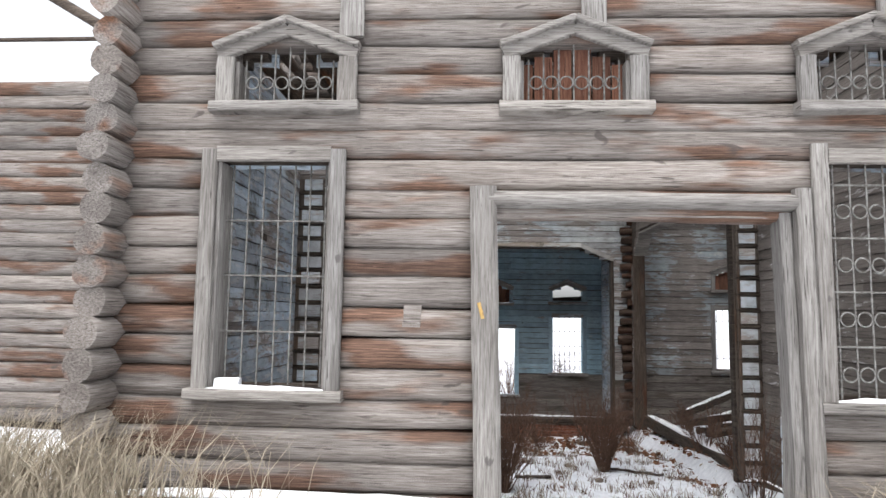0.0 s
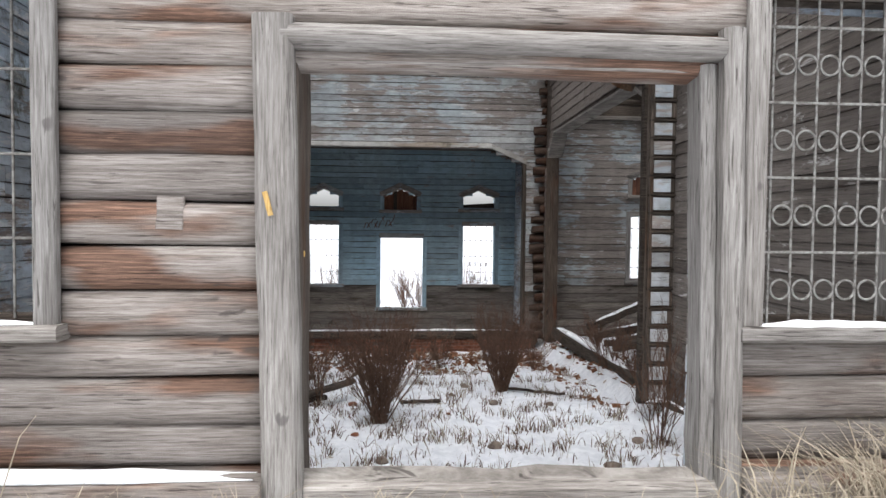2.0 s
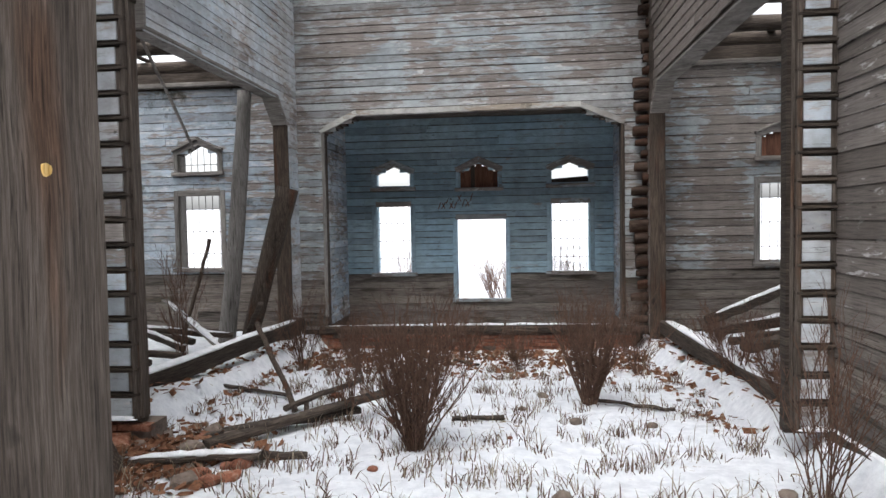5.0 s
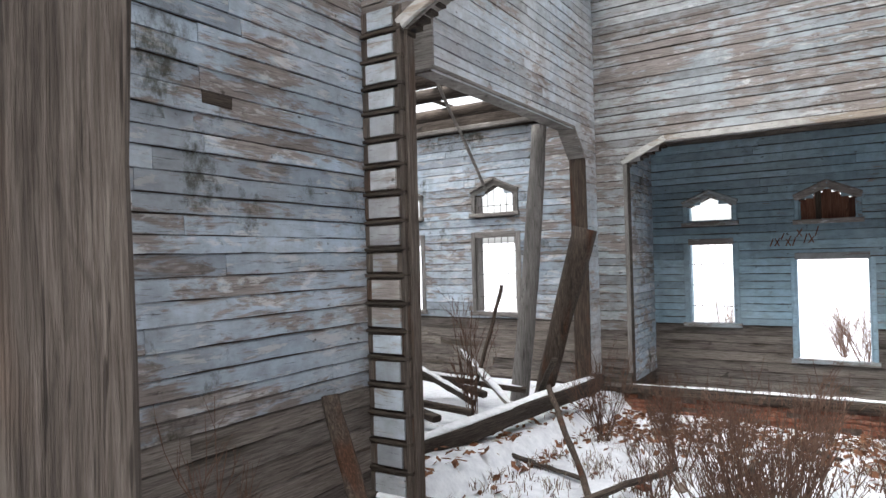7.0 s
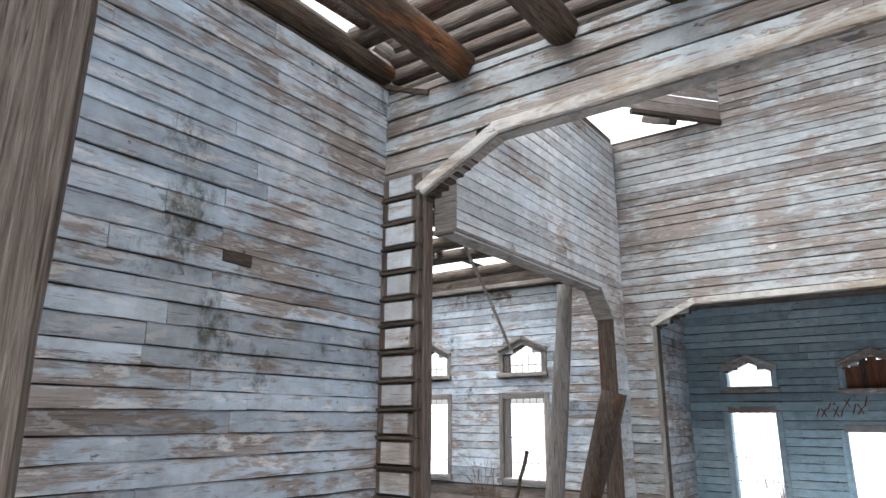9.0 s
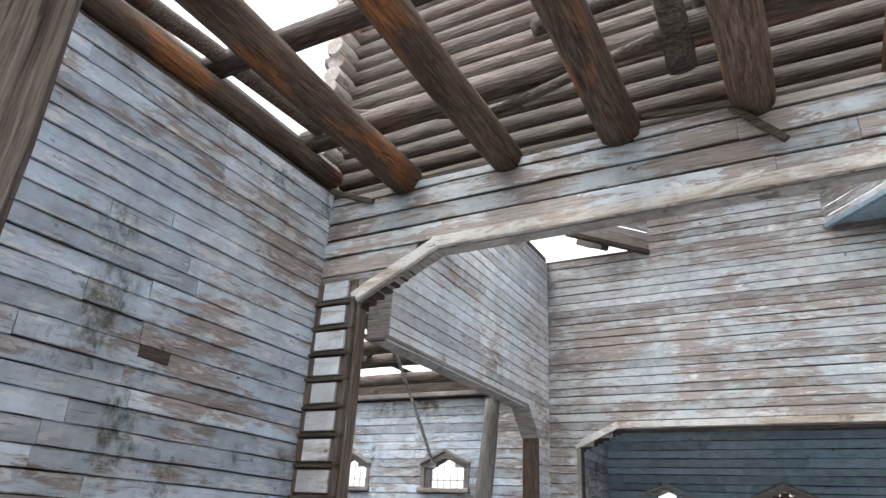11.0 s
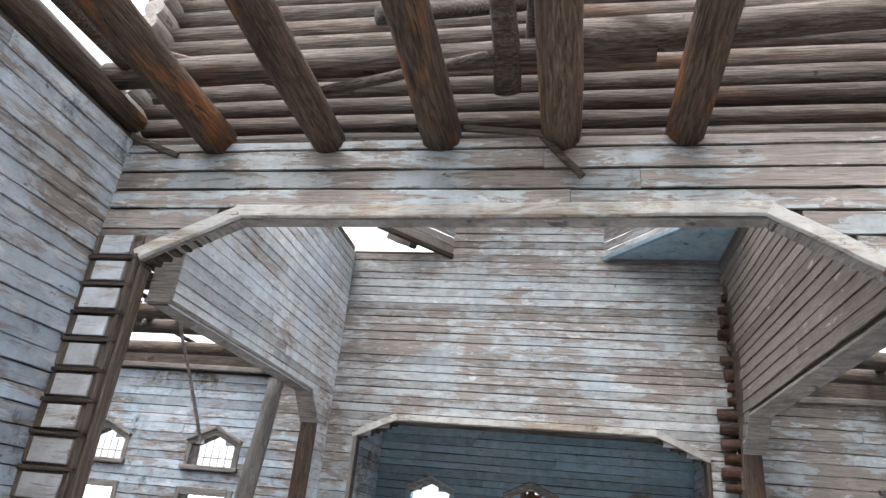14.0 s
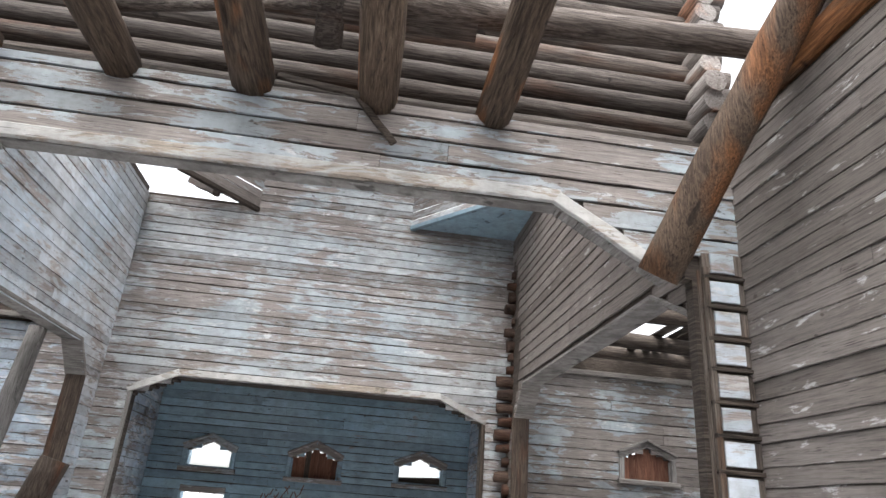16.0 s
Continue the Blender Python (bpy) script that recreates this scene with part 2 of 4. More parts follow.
def bar(bm, p, q, w, h, bev=0.006, wob=0.0, segs=1, up=(0, 0, 1)):
    """A chamfered square timber from p to q, w across and h high, a little uneven."""
    a, s, u, length = basis(p, q, up)
    c = min(bev, w * 0.3, h * 0.3)
    ring = [(-w / 2, -h / 2 + c), (-w / 2 + c, -h / 2), (w / 2 - c, -h / 2), (w / 2, -h / 2 + c), (w / 2, h / 2 - c), (w / 2 - c, h / 2), (-w / 2 + c, h / 2), (-w / 2, h / 2 - c)]
    rows = []
    for i in range(segs + 1):
        base_p = Vector(p) + a * (length * i / segs)
        dx, dy = rng.uniform(-wob, wob), rng.uniform(-wob, wob)
        rows.append([bm.verts.new(base_p + s * (x + dx + rng.uniform(-wob, wob) * 0.4) + u * (y + dy + rng.uniform(-wob, wob) * 0.4)) for x, y in ring])
    for r0, r1 in zip(rows, rows[1:]):
        for j in range(8):
            bm.faces.new((r0[j], r0[(j + 1) % 8], r1[(j + 1) % 8], r1[j]))
    bm.faces.new(rows[0][::-1])
    bm.faces.new(rows[-1])


def tube(bm, p, q, r0, r1, sides=10, segs=4, rough=0.06, bend=0.0, hewn=0.0):
    """An uneven round log from p to q."""
    a, s, u, length = basis(p, q)
    seed = Vector((rng.uniform(0, 90), rng.uniform(0, 90), rng.uniform(0, 90)))
    rows = []
    for i in range(segs + 1):
        f = i / segs
        off = bend * math.sin(f * math.pi)
        base_p = Vector(p) + a * (length * f) + s * (off * rng.uniform(0.6, 1)) + u * (off * 0.5)
        r = r0 + (r1 - r0) * f
        row = []
        for j in range(sides):
            t = 2 * math.pi * j / sides
            d = s * math.cos(t) + u * math.sin(t)
            k = 1 + rough * noise.noise(seed + d * 1.3 + Vector((length * f * 0.8, 0, 0))) * 2
            if hewn:
                k /= (abs(math.cos(t)) ** hewn + abs(math.sin(t)) ** hewn) ** (1 / hewn)
            row.append(bm.verts.new(base_p + d * r * k))
        rows.append(row)
    for r_a, r_b in zip(rows, rows[1:]):
        for j in range(sides):
            bm.faces.new((r_a[j], r_a[(j + 1) % sides], r_b[(j + 1) % sides], r_b[j]))
    bm.faces.new(rows[0][::-1])
    bm.faces.new(rows[-1])


def lump(bm, p, q, w, h, segs=8):
    """A soft ridge of snow lying along p to q."""
    a, s, u, length = basis(p, q)
    rows = []
    for i in range(segs + 1):
        f = i / segs
        k = min(1, 4 * f, 4 * (1 - f)) * rng.uniform(0.6, 1.1) + 0.03
        c0 = Vector(p) + a * (length * f)
        rows.append([bm.verts.new(c0 + s * (w * x * (0.6 + 0.4 * k)) + u * (h * y * k)) for x, y in ((-0.5, 0), (-0.42, 0.6), (-0.15, 0.95), (0.15, 1), (0.42, 0.6), (0.5, 0))])
    for r_a, r_b in zip(rows, rows[1:]):
        for j in range(5):
            bm.faces.new((r_a[j], r_a[j + 1], r_b[j + 1], r_b[j]))
        bm.faces.new((r_a[5], r_a[0], r_b[0], r_b[5]))
    bm.faces.new(rows[0][::-1])
    bm.faces.new(rows[-1])


def empty(name, at, label, category, group=""):
    ob = new(name)
    ob.location = at
    return tagged(ob, label, category, group)


def under(parent):
    """Moves a thing's parts, made in world places, under its Empty."""
    bpy.context.view_layer.update()
    for ch in parent.children:
        ch.matrix_parent_inverse = Matrix.Translation(-parent.location)


# openings in a wall: functions from a height to the stretch that is open there
def rect(a, b_, z0, z1):
    return lambda z: (a, b_) if z0 < z < z1 else None


def trapeze(a, b_, zl, ka, kb, zk):
    def cut(z):
        if z < zl:
            return a, b_
        if z < zk:
            f = (z - zl) / (zk - zl)
            return a + (ka - a) * f, b_ + (kb - b_) * f
        return None
    return cut


def gable(a, b_, z0, z1, zp):
    def cut(z):
        if z0 < z < z1:
            return a, b_
        if z1 <= z < zp:
            f = 0.5 * (z - z1) / (zp - z1) * (b_ - a)
            return a + f, b_ - f
        return None
    return cut


def free(length, holes, z, start=0.0):
    spans = [(start, length)]
    for hole in holes:
        cut = hole(z)
        if cut is None:
            continue
        spans = [s for a, b_ in spans for s in ((a, min(b_, cut[0])), (max(a, cut[1]), b_)) if s[1] - s[0] > 0.03]
    return spans


PLANK_MESHES = {}


def unit_plank(material):
    """One of four boards of a material, with uneven worn edges."""
    key = (material.name, rng.randrange(4))
    if key not in PLANK_MESHES:
        pb = bmesh.new()
        rows = []
        for i in range(9):
            lo, hi, dy = rng.uniform(-0.045, 0.03), rng.uniform(-0.05, 0.03), rng.uniform(-0.1, 0.1)
            ring = [(-0.5, -0.5 + lo), (0.5 + dy, -0.5 + lo), (0.5 + dy, 0.42 + hi), (0.2, 0.5 + hi), (-0.5, 0.5 + hi)]
            rows.append([pb.verts.new((i / 8 - 0.5, y, z)) for y, z in ring])
        for r0, r1 in zip(rows, rows[1:]):
            for j in range(5):
                pb.faces.new((r0[j], r0[(j + 1) % 5], r1[(j + 1) % 5], r1[j]))
        pb.faces.new(rows[0][::-1])
        pb.faces.new(rows[-1])
        bmesh.ops.recalc_face_normals(pb, faces=pb.faces)
        me = bpy.data.meshes.new("plank")
        pb.to_mesh(me)
        pb.free()
        me.materials.append(material)
        PLANK_MESHES[key] = me
    return PLANK_MESHES[key]


def clad(wall, start, u, n, length, z0, z1, pitch, holes, material, gone=0.0, thick=0.024, joint=3.2, gap=0.008):
    """Boards nailed along a wall, each its own piece, round the openings."""
    ang = math.atan2(u[1], u[0])
    side = 1 if (u[0] * n[1] - u[1] * n[0]) > 0 else -1
    z = z0
    while z < z1 - 0.05:
        hgt = min(pitch * rng.uniform(0.82, 1.14), z1 - z)
        zc = z + hgt / 2
        for a, b_ in free(length, holes, zc):
            cuts = [a]
            while b_ - cuts[-1] > joint * 1.3:
                cuts.append(cuts[-1] + joint * rng.uniform(0.5, 1.1))
            cuts.append(b_)
            for c0, c1 in zip(cuts, cuts[1:]):
                if rng.random() < gone:
                    continue
                mid = (c0 + c1) / 2
                out = thick / 2 + rng.uniform(0.004, 0.012)
                ob = new("plank", unit_plank(material))
                m = Matrix.Translation((start[0] + u[0] * mid + n[0] * out, start[1] + u[1] * mid + n[1] * out, zc))
                m = m @ Matrix.Rotation(ang, 4, "Z") @ Matrix.Rotation(side * radians(rng.uniform(1.5, 4.5)), 4, "X") @ Matrix.Rotation(radians(rng.uniform(-0.15, 0.15)), 4, "Y")
                ob.matrix_basis = m @ Matrix.Diagonal((c1 - c0 - 0.004, thick * side, hgt - gap * rng.uniform(0.2, 1.5), 1))
                ob.parent = wall
        z += hgt


def core(name, start, u, n, length, z0, z1, depth, holes, material, step=0.08, kind="structure", label="", category="wall"):
    """The thickness of a wall behind its boards, open where the wall is open."""
    cb = bmesh.new()
    runs, z = [], z0
    while z < z1 - 1e-4:
        top = min(z + step, z1)
        sp = tuple((round(a, 3), round(b_, 3)) for a, b_ in free(length, holes, (z + top) / 2))
        if runs and runs[-1][2] == sp:
            runs[-1][1] = top
        else:
            runs.append([z, top, sp])
        z = top
    for za, zb, sp in runs:
        for a, b_ in sp:
            q = [Vector((start[0] + u[0] * t - n[0] * d, start[1] + u[1] * t - n[1] * d, zz)) for zz in (za, zb) for t, d in ((a, 0), (b_, 0), (b_, depth), (a, depth))]
            vs = [cb.verts.new(v) for v in q]
            for f in ((0, 1, 2, 3), (4, 5, 6, 7), (0, 1, 5, 4), (1, 2, 6, 5), (2, 3, 7, 6), (3, 0, 4, 7)):
                cb.faces.new([vs[i] for i in f])
    bmesh.ops.recalc_face_normals(cb, faces=cb.faces)
    ob = finish(name, cb, material)
    return tagged(ob, label, category, kind=kind)


def logs(wall, start, u, length, z0, z1, pitch, r, holes, material, over=(0, 0), start_from=0.0, hewn=0.0):
    """Round logs in courses, each a piece, cut at the openings."""
    z = z0 + pitch / 2
    k = 0
    while z < z1:
        for a, b_ in free(length, holes, z, start_from):
            lb = bmesh.new()
            ea = over[0] * rng.uniform(0.8, 1.15) if a == start_from else 0
            eb = over[1] * rng.uniform(0.8, 1.15) if b_ == length else 0
            p = (start[0] + u[0] * (a - ea), start[1] + u[1] * (a - ea), z + rng.uniform(-0.008, 0.008))
            q = (start[0] + u[0] * (b_ + eb), start[1] + u[1] * (b_ + eb), z + rng.uniform(-0.008, 0.008))
            rr = r * rng.uniform(0.95, 1.05)
            tube(lb, p, q, rr, rr * rng.uniform(0.93, 1.05), 20 if hewn else 14, max(2, int((b_ - a) / 0.3)), 0.07, 0.0, hewn)
            ob = part("log", lb, material, wall, smooth=True)
            for face in ob.data.polygons[-2:]:
                face.use_smooth = False
        z += pitch
        k += 1


# ---- ground ----
def inside(x, y):
    south = -3.2 < x < 4.5 and 0.2 < y < 5.2
    cross = -9.3 < x < 10.2 and 5.0 <= y < 12.6
    north = -3.1 < x < 4.2 and 12.0 < y < 15.0
    return south or cross or north


def ground_z(x, y):
    n_ = 0.07 * noise.noise(Vector((x * 0.7, y * 0.7, 0))) + 0.03 * noise.noise(Vector((x * 2.3, y * 2.3, 4)))
    if inside(x, y):
        z = -0.55 - 0.068 * (y - 1)
        if abs(x - 0.6) > 3.4:
            z += 0.25
        return z + n_ * 1.3
    if y < 4:
        return 0.12 + n_ * 0.8 - max(0, -y - 20) * 0.004
    far = max(0, min(1, (y - 14) / 250))
    return -1.15 + n_ + far * far * 12 + (1.25 * max(0, 1 - (y - 4) / 8) if y < 12 else 0)


xs = [-900, -400, -180, -90, -50, -30, -20, -14] + [-11 + 0.22 * i for i in range(104)] + [12.5, 15, 20, 30, 50, 90, 180, 400, 900]
ys = [-900, -400, -180, -90, -50, -30, -20, -14, -10] + [-8 + 0.2 * i for i in range(120)] + [16.5, 18, 20, 24, 30, 40, 60, 90, 140, 220, 400, 900]
gb = bmesh.new()
gv = [[gb.verts.new((x, y, ground_z(x, y))) for x in xs] for y in ys]
for r0, r1 in zip(gv, gv[1:]):
    for i in range(len(xs) - 1):
        gb.faces.new((r0[i], r0[i + 1], r1[i + 1], r1[i]))
tagged(finish("ground", gb, M_SNOW, smooth=True), "thin trodden snow with dry grass and leaf litter", "ground", kind="structure")

# ---- plan ----
XL, XR = -2.88, 4.27      # inner faces of the south arm
YA = 4.70                 # south face of the south arch wall
CW, CE = -3.27, 4.15      # crossing, west and east walls
YN = 12.25                # crossing, north wall
YB = 14.62                # north arm, end wall
WIN_S = (-1.79, 3.27)
DOOR = (0.06, 2.50, 0.40, 2.78)

# ---- south wall of logs ----
S0 = -3.05
s_holes = [rect(DOOR[0] - S0, DOOR[1] - S0, 0.2, 2.80)]
for cx in WIN_S:
    s_holes.append(rect(cx - 0.50 - S0, cx + 0.50 - S0, 1.22, 3.16))
for cx in (-1.71, 0.76, 3.2):
    s_holes.append(gable(cx - 0.48 - S0, cx + 0.48 - S0, 3.64, 4.06, 4.30))
wall_s = core("wall_south", (S0, 0.27), (1, 0), (0, 1), 4.4 - S0, 0.3, 5.3, 0.10, s_holes, M_DARK, label="thick wall of weathered grey round logs")
logs(wall_s, (S0, 0.125), (1, 0), 4.4 - S0, 0.16, 5.5, 0.252, 0.127, s_holes, M_LOG, over=(0.3, 0.3), hewn=5.5)
clad(wall_s, (S0 + 0.2, 0.27), (1, 0), (0, 1), 4.2 - S0, 0.3, 5.0, 0.2, [(lambda h: (lambda z: None if h(z) is None else (h(z)[0] - 0.2, h(z)[1] - 0.2)))(h) for h in s_holes], M_BLUE)

tb = bmesh.new()
bar(tb, (-0.59, 0.011, 1.76), (-0.585, 0.011, 1.945), 0.15, 0.03, 0.006, 0.004, 4, up=(0, 1, 0))
part("repair_block", tb, M_LOG, wall_s, "square grey block let into the logs")

# log ends of the cross walls at the south corner
for x0, nm in ((-3.17, "wall_west_of_south_arm"), (4.46, "wall_east_of_south_arm")):
    sx = 1 if x0 < 0 else -1
    face = XL if x0 < 0 else XR
    holes = []
    w = core(nm, (face - sx * 0.02, 0.3), (0, 1), (sx, 0), 4.4, -0.55, 5.05, 0.08, holes, M_DARK, label="log wall clad with boards in flaking light blue paint")
    logs(w, (x0, 0.0), (0, 1), 5.2, 0.04, 5.7, 0.252, 0.134, [], M_LOGY, over=(0.34, 0))
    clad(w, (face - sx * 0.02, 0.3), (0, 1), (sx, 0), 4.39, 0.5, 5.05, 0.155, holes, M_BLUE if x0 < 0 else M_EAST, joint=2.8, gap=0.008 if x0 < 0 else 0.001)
    clad(w, (face - sx * 0.02, 0.3), (0, 1), (sx, 0), 4.39, -0.5, 0.5, 0.22, holes, M_BARE, joint=3.0)
    tb = bmesh.new()
    bar(tb, (face + sx * 0.02, 0.35, -0.55), (face + sx * 0.02, 4.68, -0.55), 0.16, 0.16, 0.02, 0.01, 6)
    part("base_beam", tb, M_DARK, w)
    tb = bmesh.new()
    lump(tb, (face + sx * 0.05, 0.4, -0.475), (face + sx * 0.05, 4.6, -0.475), 0.09, 0.035, 20)
    part("snow_cap", tb, M_CAP, w, "thin line of snow")
    if sx > 0:
        # Slot isn't cut through; a dark bar on the boards supplies its shade.
        tb = bmesh.new()
        bar(tb, (face + 0.015, 2.87, 2.86), (face + 0.015, 3.13, 2.85), 0.012, 0.095, 0.003)
        part("vent_slot", tb, M_DARK, w, "dark bar on the boards standing for the shade of a slot")
    # wall plate log along the top
    tb = bmesh.new()
    tube(tb, (face - sx * 0.02, 0.1, 5.2), (face - sx * 0.02, 4.7, 5.2), 0.12, 0.11, 10, 8, 0.08)
    part("wall_plate", tb, M_JOIST, w, "dark brown wall plate log", True)

# ---- door surround ----
door = empty("door_1", (1.28, 0.0, 0.4), "wide doorless opening framed with grey weathered posts", "doorway")
door["kind"] = "structure"
tb = bmesh.new()
bar(tb, (0.055, -0.07, 0.15), (-0.005, -0.05, 2.93), 0.22, 0.14, 0.03, 0.006, 8)
post = part("post", tb, M_POST, door)
tb = bmesh.new()
bar(tb, (-0.035, -0.146, 1.97), (-0.005, -0.146, 1.84), 0.028, 0.012, 0.004, 0.003, 3, up=(0, 1, 0))
part("scar", tb, M_OCHRE, post, "fresh yellow split in the post")
tb = bmesh.new()
bar(tb, (0.068, 0.26, 0.2), (0.064, 0.26, 2.9), 0.09, 0.5, 0.02, 0.006, 10, up=(0, 1, 0))
part("jamb", tb, M_JAMB, door, "brown rough-sawn door jamb")
tb = bmesh.new()
tube(tb, (0.107, 0.24, 1.62), (0.119, 0.24, 1.62), 0.026, 0.018, 12, 2, 0.2)
part("knot", tb, M_OCHRE, door, "pale knot in the jamb")
tb = bmesh.new()
bar(tb, (2.60, -0.07, 0.15), (2.575, -0.05, 2.93), 0.13, 0.13, 0.03, 0.006, 8)
part("post", tb, M_POST, door)
tb = bmesh.new()
bar(tb, (2.51, 0.08, 0.2), (2.47, 0.08, 2.74), 0.10, 0.24, 0.03, 0.008, 8, up=(0, 1, 0))
part("jamb", tb, M_POST, door)
tb = bmesh.new()
tube(tb, (0.04, -0.05, 2.83), (2.52, -0.05, 2.82), 0.075, 0.07, 10, 9, 0.1)
part("lintel", tb, M_CASE, door, smooth=True)
tb = bmesh.new()
bar(tb, (0.05, 0.06, 2.74), (2.45, 0.06, 2.72), 0.1, 0.05, 0.01, 0.004, 6)
part("lintel_board", tb, M_CASE, door)
tb = bmesh.new()
bar(tb, (0.0, 0.06, 0.25), (2.62, 0.06, 0.22), 0.28, 0.22, 0.05, 0.012, 12)
part("threshold", tb, M_CASE, door, "worn grey threshold log")
under(door)

tb = bmesh.new()
tube(tb, (-3.4, -0.1, 0.28), (-0.06, -0.1, 0.28), 0.13, 0.125, 16, 14, 0.06, 0.0, 3.5)
part("footing_log", tb, M_LOG, wall_s, "lowest log standing proud of the wall", True)
tb = bmesh.new()
tube(tb, (2.68, -0.1, 0.28), (4.8, -0.1, 0.28), 0.13, 0.125, 16, 10, 0.06, 0.0, 3.5)
part("footing_log", tb, M_LOG, wall_s, "lowest log standing proud of the wall", True)

# snow on the lowest log and along the foot of the wall
tb = bmesh.new()
lump(tb, (-3.2, -0.09, 0.40), (-0.1, -0.09, 0.40), 0.2, 0.045, 22)
tagged(finish("snow_ledge", tb, M_CAP, smooth=True), "strip of snow on the lowest log", "snow", kind="stuff")
tb = bmesh.new()
lump(tb, (-4.5, -0.62, 0.05), (4.9, -0.6, 0.05), 0.62, 0.15, 40)
tagged(finish("snow_bank", tb, M_CAP, smooth=True), "low snow bank at the foot of the wall", "snow", kind="stuff")


# ---- windows ----
def ring_points(cx, cz, r, k=18):
    return [(cx + r * math.cos(2 * math.pi * i / k), cz + r * math.sin(2 * math.pi * i / k)) for i in range(k)]


def grille(parent, cx, y, hw, z0, z1, bars_h, ring_rows, peak=None, count=7):
    """Iron bars with rows of rings."""
    def top(x):
        return z1 if peak is None else z1 + (peak - z1) * (1 - abs(x - cx) / hw)
    for i in range(count):
        x = cx - hw + 2 * hw * (i + 0.5) / count
        gbm = bmesh.new()
        bar(gbm, (x, y, z0), (x, y, top(x)), 0.014, 0.014, 0.003)
        part("grille_bar", gbm, M_IRON, parent)
    for z in bars_h:
        gbm = bmesh.new()
        bar(gbm, (cx - hw, y, z), (cx + hw, y, z), 0.016, 0.016, 0.003)
        part("grille_bar", gbm, M_IRON, parent)
    for z in ring_rows:
        for i in range(count - 1):
            x = cx - hw + 2 * hw * (i + 1) / count
            gbm = bmesh.new()
            pts = ring_points(x, z, hw / count * 0.86)
            for (xa, za), (xb, zb) in zip(pts, pts[1:] + pts[:1]):
                bar(gbm, (xa, y - 0.012, za), (xb, y - 0.012, zb), 0.013, 0.013, 0.003)
            part("grille_ring", gbm, M_IRON, parent)


def casing(name, label, cx, yf, out, hw, z0, z1, peak=None, w=0.13, proud=0.06, mat=M_CASE, matz=M_POST, sill=True, depth=0.26, ext=0.1):
    """Timber casing round an opening; out is -1 where it faces south, 1 north."""
    win = empty(name, (cx, yf, z0), label, "window")
    win["kind"] = "structure"
    y = yf + out * proud / 2
    for sgn in (-1, 1):
        t = bmesh.new()
        x = cx + sgn * (hw + w / 2)
        bar(t, (x, y, z0 - 0.06), (x, y, z1 + (ext if peak is None else 0.02)), w, proud, 0.012, 0.004, 5, up=(0, 1, 0))
        part("casing_side", t, matz, win)
        t = bmesh.new()
        x = cx + sgn * (hw - 0.012)
        bar(t, (x, yf - out * depth / 2, z0), (x, yf - out * depth / 2, z1), depth, 0.035, 0.004, up=(sgn, 0, 0))
        part("reveal", t, matz, win)
    t = bmesh.new()
    if peak is None:
        bar(t, (cx - hw, y, z1 + 0.06), (cx + hw, y, z1 + 0.06), proud, 0.13, 0.012, 0.004, 4)
        part("casing_head", t, mat, win)
    else:
        for sgn in (-1, 1):
            bar(t, (cx + sgn * (hw + w), y, z1 + 0.05), (cx, y, peak + 0.08), proud, 0.12, 0.01, 0.003, 3)
            part("casing_head", t, mat, win)
            t = bmesh.new()
            bar(t, (cx + sgn * (hw + w * 1.15), y + out * 0.03, z1 + 0.11), (cx, y + out * 0.03, peak + 0.15), proud + 0.05, 0.05, 0.01, 0.003, 3)
            part("casing_cornice", t, mat, win)
            t = bmesh.new()
        t.free()
    if sill:
        t = bmesh.new()
        bar(t, (cx - hw - w - 0.03, y + out * 0.02, z0 - 0.05), (cx + hw + w + 0.03, y + out * 0.02, z0 - 0.05), proud + 0.09, 0.09, 0.015, 0.004, 5)
        part("sill", t, mat, win)
    return win


w1 = casing("window_1", "tall barred window opening with grey board casing", -1.79, 0.0, -1, 0.49, 1.24, 3.15)
grille(w1, -1.79, 0.16, 0.48, 1.24, 3.15, (1.7, 2.18, 2.66), (), count=7)
t = bmesh.new()
lump(t, (-2.28, -0.02, 1.235), (-1.3, -0.02, 1.235), 0.13, 0.03)
part("snow_cap", t, M_CAP, w1)
under(w1)
w2 = casing("window_2", "tall window with iron grille of bars and rings", 3.27, 0.0, -1, 0.47, 1.24, 3.15, ext=0.16)
grille(w2, 3.27, 0.03, 0.47, 1.24, 3.15, (1.66, 2.10, 2.54, 2.98), (1.44, 1.88, 2.32, 2.76), count=7)
t = bmesh.new()
lump(t, (2.78, -0.04, 1.235), (3.75, -0.04, 1.235), 0.14, 0.03)
part("snow_cap", t, M_CAP, w2)
under(w2)
t = bmesh.new()
bar(t, (-2.22, 0.02, 1.27), (-2.02, 0.03, 1.27), 0.1, 0.09, 0.02, 0.004, 2)
tagged(finish("brick", t, M_CAP), "pale snowy brick lying on the window sill", "brick")
